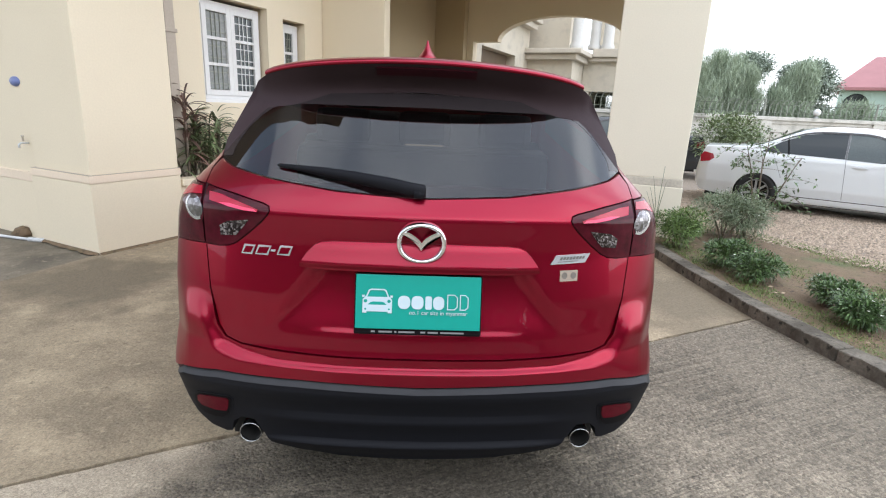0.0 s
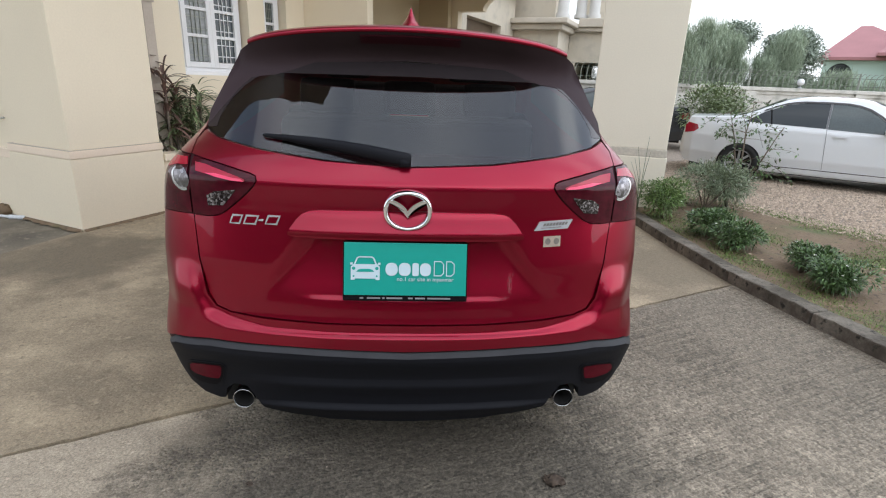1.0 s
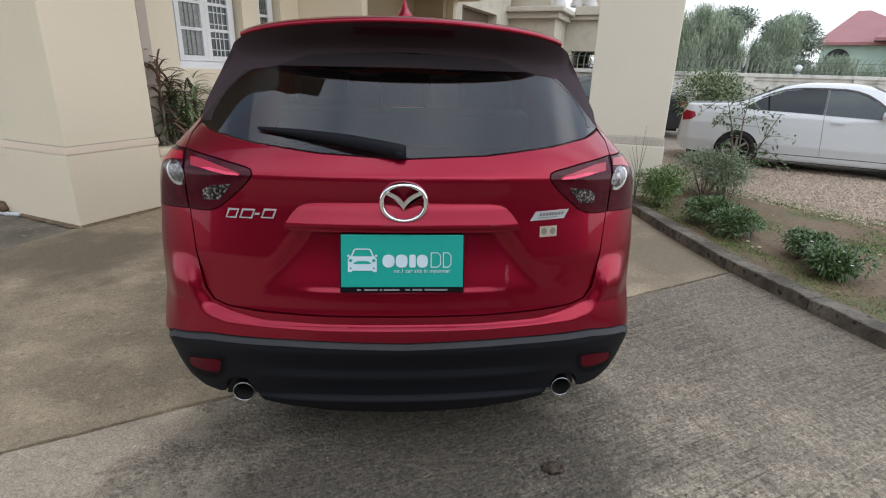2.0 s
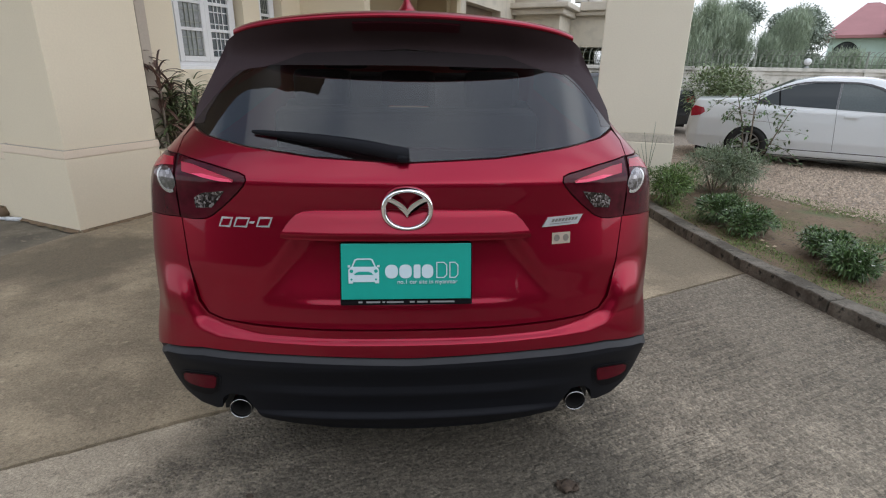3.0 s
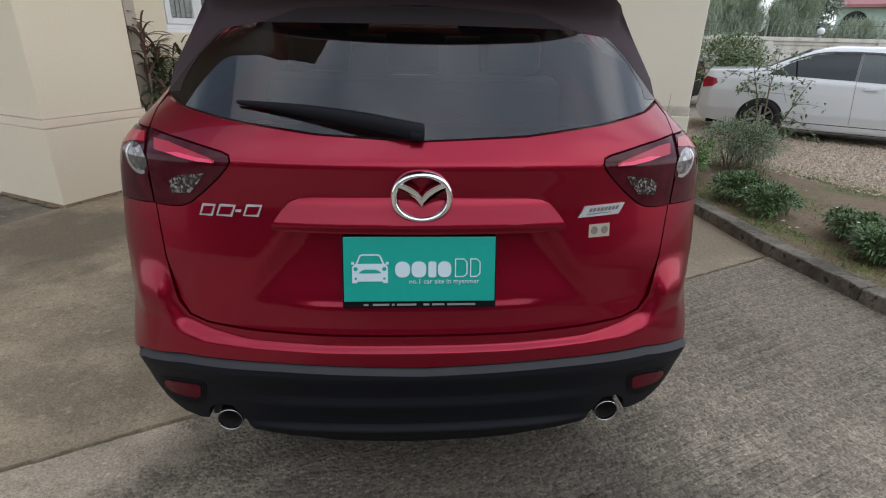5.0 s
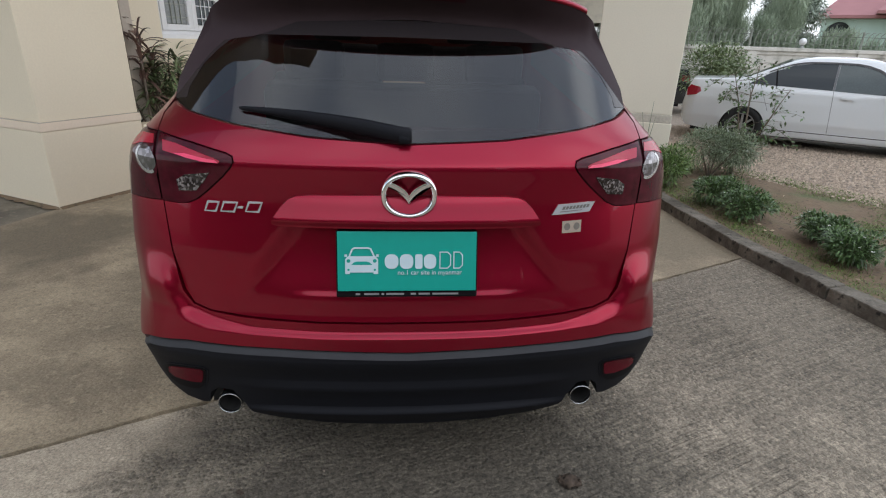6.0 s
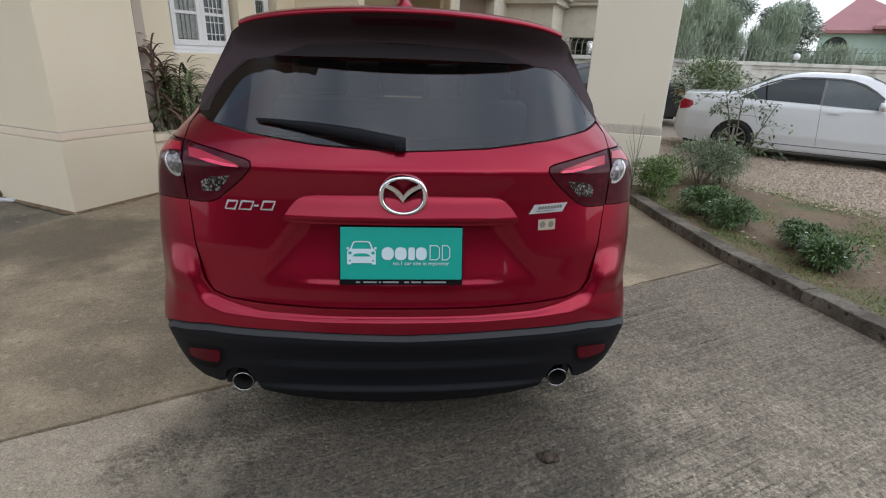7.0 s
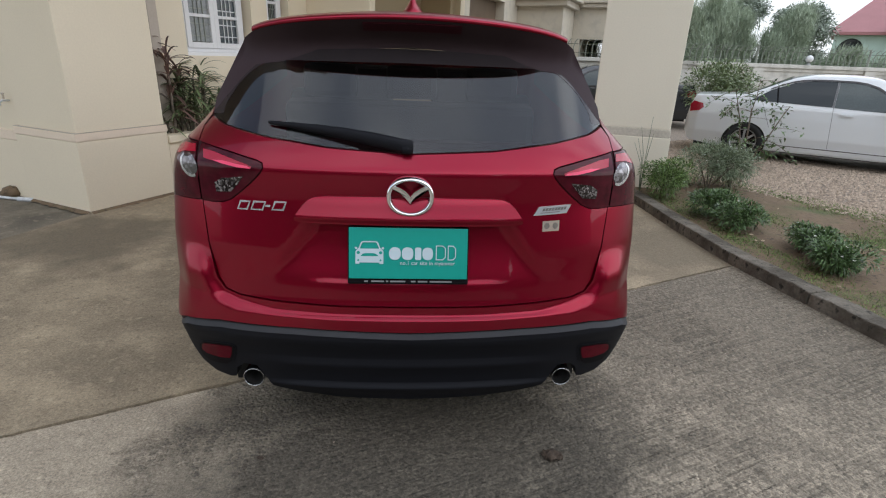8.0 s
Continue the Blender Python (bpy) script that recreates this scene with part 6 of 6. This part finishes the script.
strappy("dracaena", (-0.22, 2.15, 0.45), 0.75, 9, 33, "fresh green strappy plant in the planter", LEAF_STRAP)
strappy("dracaena", (-0.22, 2.65, 0.45), 0.5, 7, 34, "dark green strappy plant in the planter", LEAF_STRAP)

# dry weed by the porch column
weed = holder("weed", pose(2.86, 4.55, 0.05), "tall thin dry weed at the column foot", "weed")
rng = random.Random(41)
for k in range(5):
    a = rng.uniform(0, 6.3)
    L = rng.uniform(0.5, 0.95)
    part("stalk", tube(bmesh.new(), [(0, 0, -0.03), (0.05 * math.cos(a), 0.05 * math.sin(a), L * 0.6), (0.16 * math.cos(a), 0.16 * math.sin(a), L)], [0.005, 0.004, 0.002], 4), LEAF_GREY, weed)

# grass over the bed
rng = random.Random(51)
verts, faces = [], []
for _ in range(300000):
    x, y = rng.uniform(2.9, 7.2), rng.uniform(-0.6, 6.2)
    edge = BED_EDGE(y)
    if x > edge + 0.1:
        continue
    g = noise.noise(Vector((x * 1.3, y * 1.3, 4.0)))
    near = 1.0 if x < 3.25 or y < 1.6 else (0.7 if x > edge - 0.35 else 0.0)
    if g + 0.55 * near + rng.uniform(-0.3, 0.3) < 0.10:
        continue
    leaf(verts, faces, (x, y, 0.045), (rng.gauss(0, 0.8), rng.gauss(0, 0.8), 0.6), rng.uniform(0.02, 0.05), 0.006, 0.3, rng)
me = bpy.data.meshes.new("grass")
me.from_pydata(verts, [], faces)
me.materials.append(GRASS)
tagged(new("grass", me), "short thin grass over the flower bed", "grass", kind="stuff")

# fallen leaves on the soil
rng = random.Random(57)
verts, faces = [], []
for _ in range(70):
    x, y = rng.uniform(3.1, 5.6), rng.uniform(0.3, 4.6)
    if x < BED_EDGE(y) + 0.3:
        leaf(verts, faces, (x, y, 0.075), (rng.gauss(0, 1), rng.gauss(0, 1), 0.15), rng.uniform(0.03, 0.06), rng.uniform(0.015, 0.03), 0.3, rng)
me = bpy.data.meshes.new("leaf_litter")
me.from_pydata(verts, [], faces)
me.materials.append(mat("dry_pale_leaves", (0.34, 0.26, 0.17), 0.8, var=0.2, island=0.5, bump=0))
tagged(new("leaf_litter", me), "few dry pale leaves on the soil", "leaves", kind="stuff")

# gravel stones
rng = random.Random(61)
verts, faces = [], []
for _ in range(36000):
    a, b = rng.uniform(-3.2, 3.6), -0.35 + 3.9 * rng.random() ** 1.15
    if b < -0.15 + 0.3 * noise.noise(Vector((a * 1.4, 3, 2))) and rng.random() < 0.75:
        continue
    x, y = 4.50 + 0.447 * a + 0.894 * b, 5.2 - 0.894 * a + 0.447 * b
    r = rng.uniform(0.009, 0.023)
    z = (0.05 if b < 0.12 else 0.02) + r * 0.2
    i, a0 = len(verts), rng.uniform(0, 6.3)
    for k in range(5):
        a = a0 + k * 1.2566
        verts.append((x + r * math.cos(a) * rng.uniform(0.7, 1.2), y + r * math.sin(a) * rng.uniform(0.7, 1.2), z))
    verts.extend([(x + rng.uniform(-0.3, 0.3) * r, y, z + r * 0.8), ])
    for k in range(5):
        faces.append((i + k, i + (k + 1) % 5, i + 5))
me = bpy.data.meshes.new("gravel")
me.from_pydata(verts, [], faces)
me.materials.append(GRAVEL)
tagged(new("gravel", me), "pale loose gravel stones", "gravel", kind="stuff")


# trees beyond the wall
def tree(name, at, height, rad, seed, label, material, count=5200, size=(0.30, 0.14), feathery=False):
    rng = random.Random(seed)
    top = holder(name, pose(*at), label, "tree", "trees beyond the wall")
    bm = tube(bmesh.new(), [(0, 0, -0.1), (0.1, 0.05, height * 0.3), (0.0, 0.2, height * 0.65), (0.1, 0.1, height * 0.9)], [0.22, 0.17, 0.10, 0.04], 9)
    part("trunk", bm, BARK, top)
    lobes = []
    for k in range(16):
        a, h = rng.uniform(0, 6.3), rng.uniform(0.25 if feathery else 0.38, 0.95)
        r = rad * rng.uniform(0.2, 0.85) * (1.15 - h * 0.6)
        c = Vector((math.cos(a) * r, math.sin(a) * r, height * h))
        lobes.append((c, rad * rng.uniform(0.28, 0.5)))
        lb = tube(bmesh.new(), [(0.03, 0.05, height * h * 0.6), (c.x * 0.5, c.y * 0.5, height * h * 0.82), c[:]], [0.08, 0.05, 0.02], 5)
        part("limb", lb, BARK, top)
    verts, faces = [], []
    for _ in range(count):
        c, r = rng.choice(lobes)
        d = Vector((rng.gauss(0, 1), rng.gauss(0, 1), rng.gauss(0, 1))).normalized()
        k = r * rng.uniform(0.3, 1.1)
        p = c + Vector((d.x * k, d.y * k, d.z * k * (1.5 if feathery else 0.8)))
        p.z = max(p.z, 0.5)
        g = (Vector((rng.gauss(0, 0.35), rng.gauss(0, 0.35), 1)) if feathery else d + Vector((rng.gauss(0, 0.6), rng.gauss(0, 0.6), rng.gauss(0, 0.6))))
        leaf(verts, faces, p, g, size[0] * rng.uniform(0.6, 1.4), size[1] * rng.uniform(0.7, 1.3), rng.uniform(0, 0.8), rng)
    mesh_part("crown", verts, faces, material, top)
    return top


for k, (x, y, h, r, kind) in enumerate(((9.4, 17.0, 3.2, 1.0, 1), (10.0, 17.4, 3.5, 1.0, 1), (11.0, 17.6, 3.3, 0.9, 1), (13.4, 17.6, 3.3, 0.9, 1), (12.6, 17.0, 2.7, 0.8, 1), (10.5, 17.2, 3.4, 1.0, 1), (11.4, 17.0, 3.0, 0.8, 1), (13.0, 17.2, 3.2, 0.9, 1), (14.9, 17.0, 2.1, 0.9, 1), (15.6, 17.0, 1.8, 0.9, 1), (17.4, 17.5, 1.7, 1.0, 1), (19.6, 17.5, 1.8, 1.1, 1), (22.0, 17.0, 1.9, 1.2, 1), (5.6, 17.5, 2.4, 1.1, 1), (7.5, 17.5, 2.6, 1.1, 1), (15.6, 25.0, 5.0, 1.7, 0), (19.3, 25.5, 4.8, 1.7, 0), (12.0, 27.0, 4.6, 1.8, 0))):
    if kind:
        tree("bush", (x, y, 0), h, r, 70 + k, "tall feathery green bush behind the wall", LEAF_BAMBOO_HAZED, 21000, (0.30, 0.0145), True)
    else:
        tree("tree", (x, y, 0), h, r, 70 + k, "broad-leaved tree behind the wall against the sky", LEAF_FAR_HAZED, 18000, (0.15, 0.075))

# unseen trees and hedge, added to close the place behind and darken reflections
for k in range(9):
    t3 = tree("tree", (-15 + k * 3.9, -13.5 - 1.5 * (k % 3), 0), 4.8 + 0.9 * (k * 7 % 4), 3.0, 120 + k, "unseen broad-leaved tree, added for dark reflections", LEAF_DARK, 3600, (0.55, 0.30))
    t3["group"] = "trees across the drive"
hedge = holder("hedge", pose(0, -11, 0), "unseen green hedge, added for dark reflections", "hedge")
rng = random.Random(140)
verts, faces = [], []
part("core", boxes((-18, 18, -0.3, 0.3, 0, 2.7), bevel=0.2), LEAF_DARK, hedge)
for _ in range(16000):
    x, y, z = rng.uniform(-18, 18), rng.uniform(0.15, 0.55), rng.uniform(0, 3.0)
    leaf(verts, faces, (x, y, z), (rng.gauss(0, 1), rng.gauss(0, 1), rng.gauss(0.2, 1)), rng.uniform(0.2, 0.4), 0.16, 0.4, rng)
mesh_part("foliage", verts, faces, LEAF_DARK, hedge)

# ---- small things on the drive ----
rng = random.Random(81)


def chip(name, at, r, material, label, category):
    bm = bmesh.new()
    bmesh.ops.create_icosphere(bm, subdivisions=3 if r > 0.02 else 2, radius=r)
    for v in bm.verts:
        v.co = Vector((v.co.x, v.co.y * 0.75, v.co.z * 0.25)) + noise.noise_vector(v.co * (1.6 / r) + Vector((*at, 0))) * r * 0.5
    return tagged(link(name, bm, material, m=pose(at[0], at[1], r * 0.12, 0, 0, rng.uniform(0, 360)), smooth=True), label, category)


chip("dirt_clump", (0.60, 0.045), 0.044, OIL, "brown clump of dirt on the concrete", "dirt")
chip("dirt_clump", (-0.61, 0.055), 0.014, OIL, "small dark dirt spot on the concrete", "dirt")
for k in range(26):
    x, y = rng.uniform(-2.5, 2.6), rng.uniform(-0.6, 3.2)
    chip("pebble", (x, y), rng.uniform(0.003, 0.008), GRAVEL, "small loose pebble on the drive", "pebble")

# damp dirt along the foot of the house corner
bm = bmesh.new()
for a, b in (((-0.96, -0.03), (0.03, -0.03)), ((0.03, -0.03), (0.03, 0.95))):
    a, b = Vector(a), Vector(b)
    n_out = Vector(((b - a).y, -(b - a).x)).normalized()
    rows = []
    for k in range(61):
        p = a + (b - a) * k / 60
        w = 0.026 + 0.10 * abs(noise.noise(Vector((p.x * 6, p.y * 6, 1.0)))) + 0.018 * noise.noise(Vector((p.x * 40, p.y * 40, 5.0)))
        rows.append([bm.verts.new((p.x + n_out.x * d, p.y + n_out.y * d, z)) for d, z in ((0.0, 0.018), (w * 0.5, 0.010), (w, 0.0005))])
    for q, r in zip(rows, rows[1:]):
        for k in range(2):
            bm.faces.new((q[k], q[k + 1], r[k + 1], r[k]))
bmesh.ops.recalc_face_normals(bm, faces=bm.faces)
tagged(link("wall_foot_dirt", bm, SOIL, m=HOUSE), "dark damp dirt along the wall foot", "dirt", kind="structure")
for k in range(3):
    x, y = ((6.3, 4.66), (5.08, 3.74), (5.75, 4.3))[k]
    chip("rock", (x, y), (0.06, 0.05, 0.045)[k], EARTH_ROCK, "brown rock at the edge of the gravel", "rock")
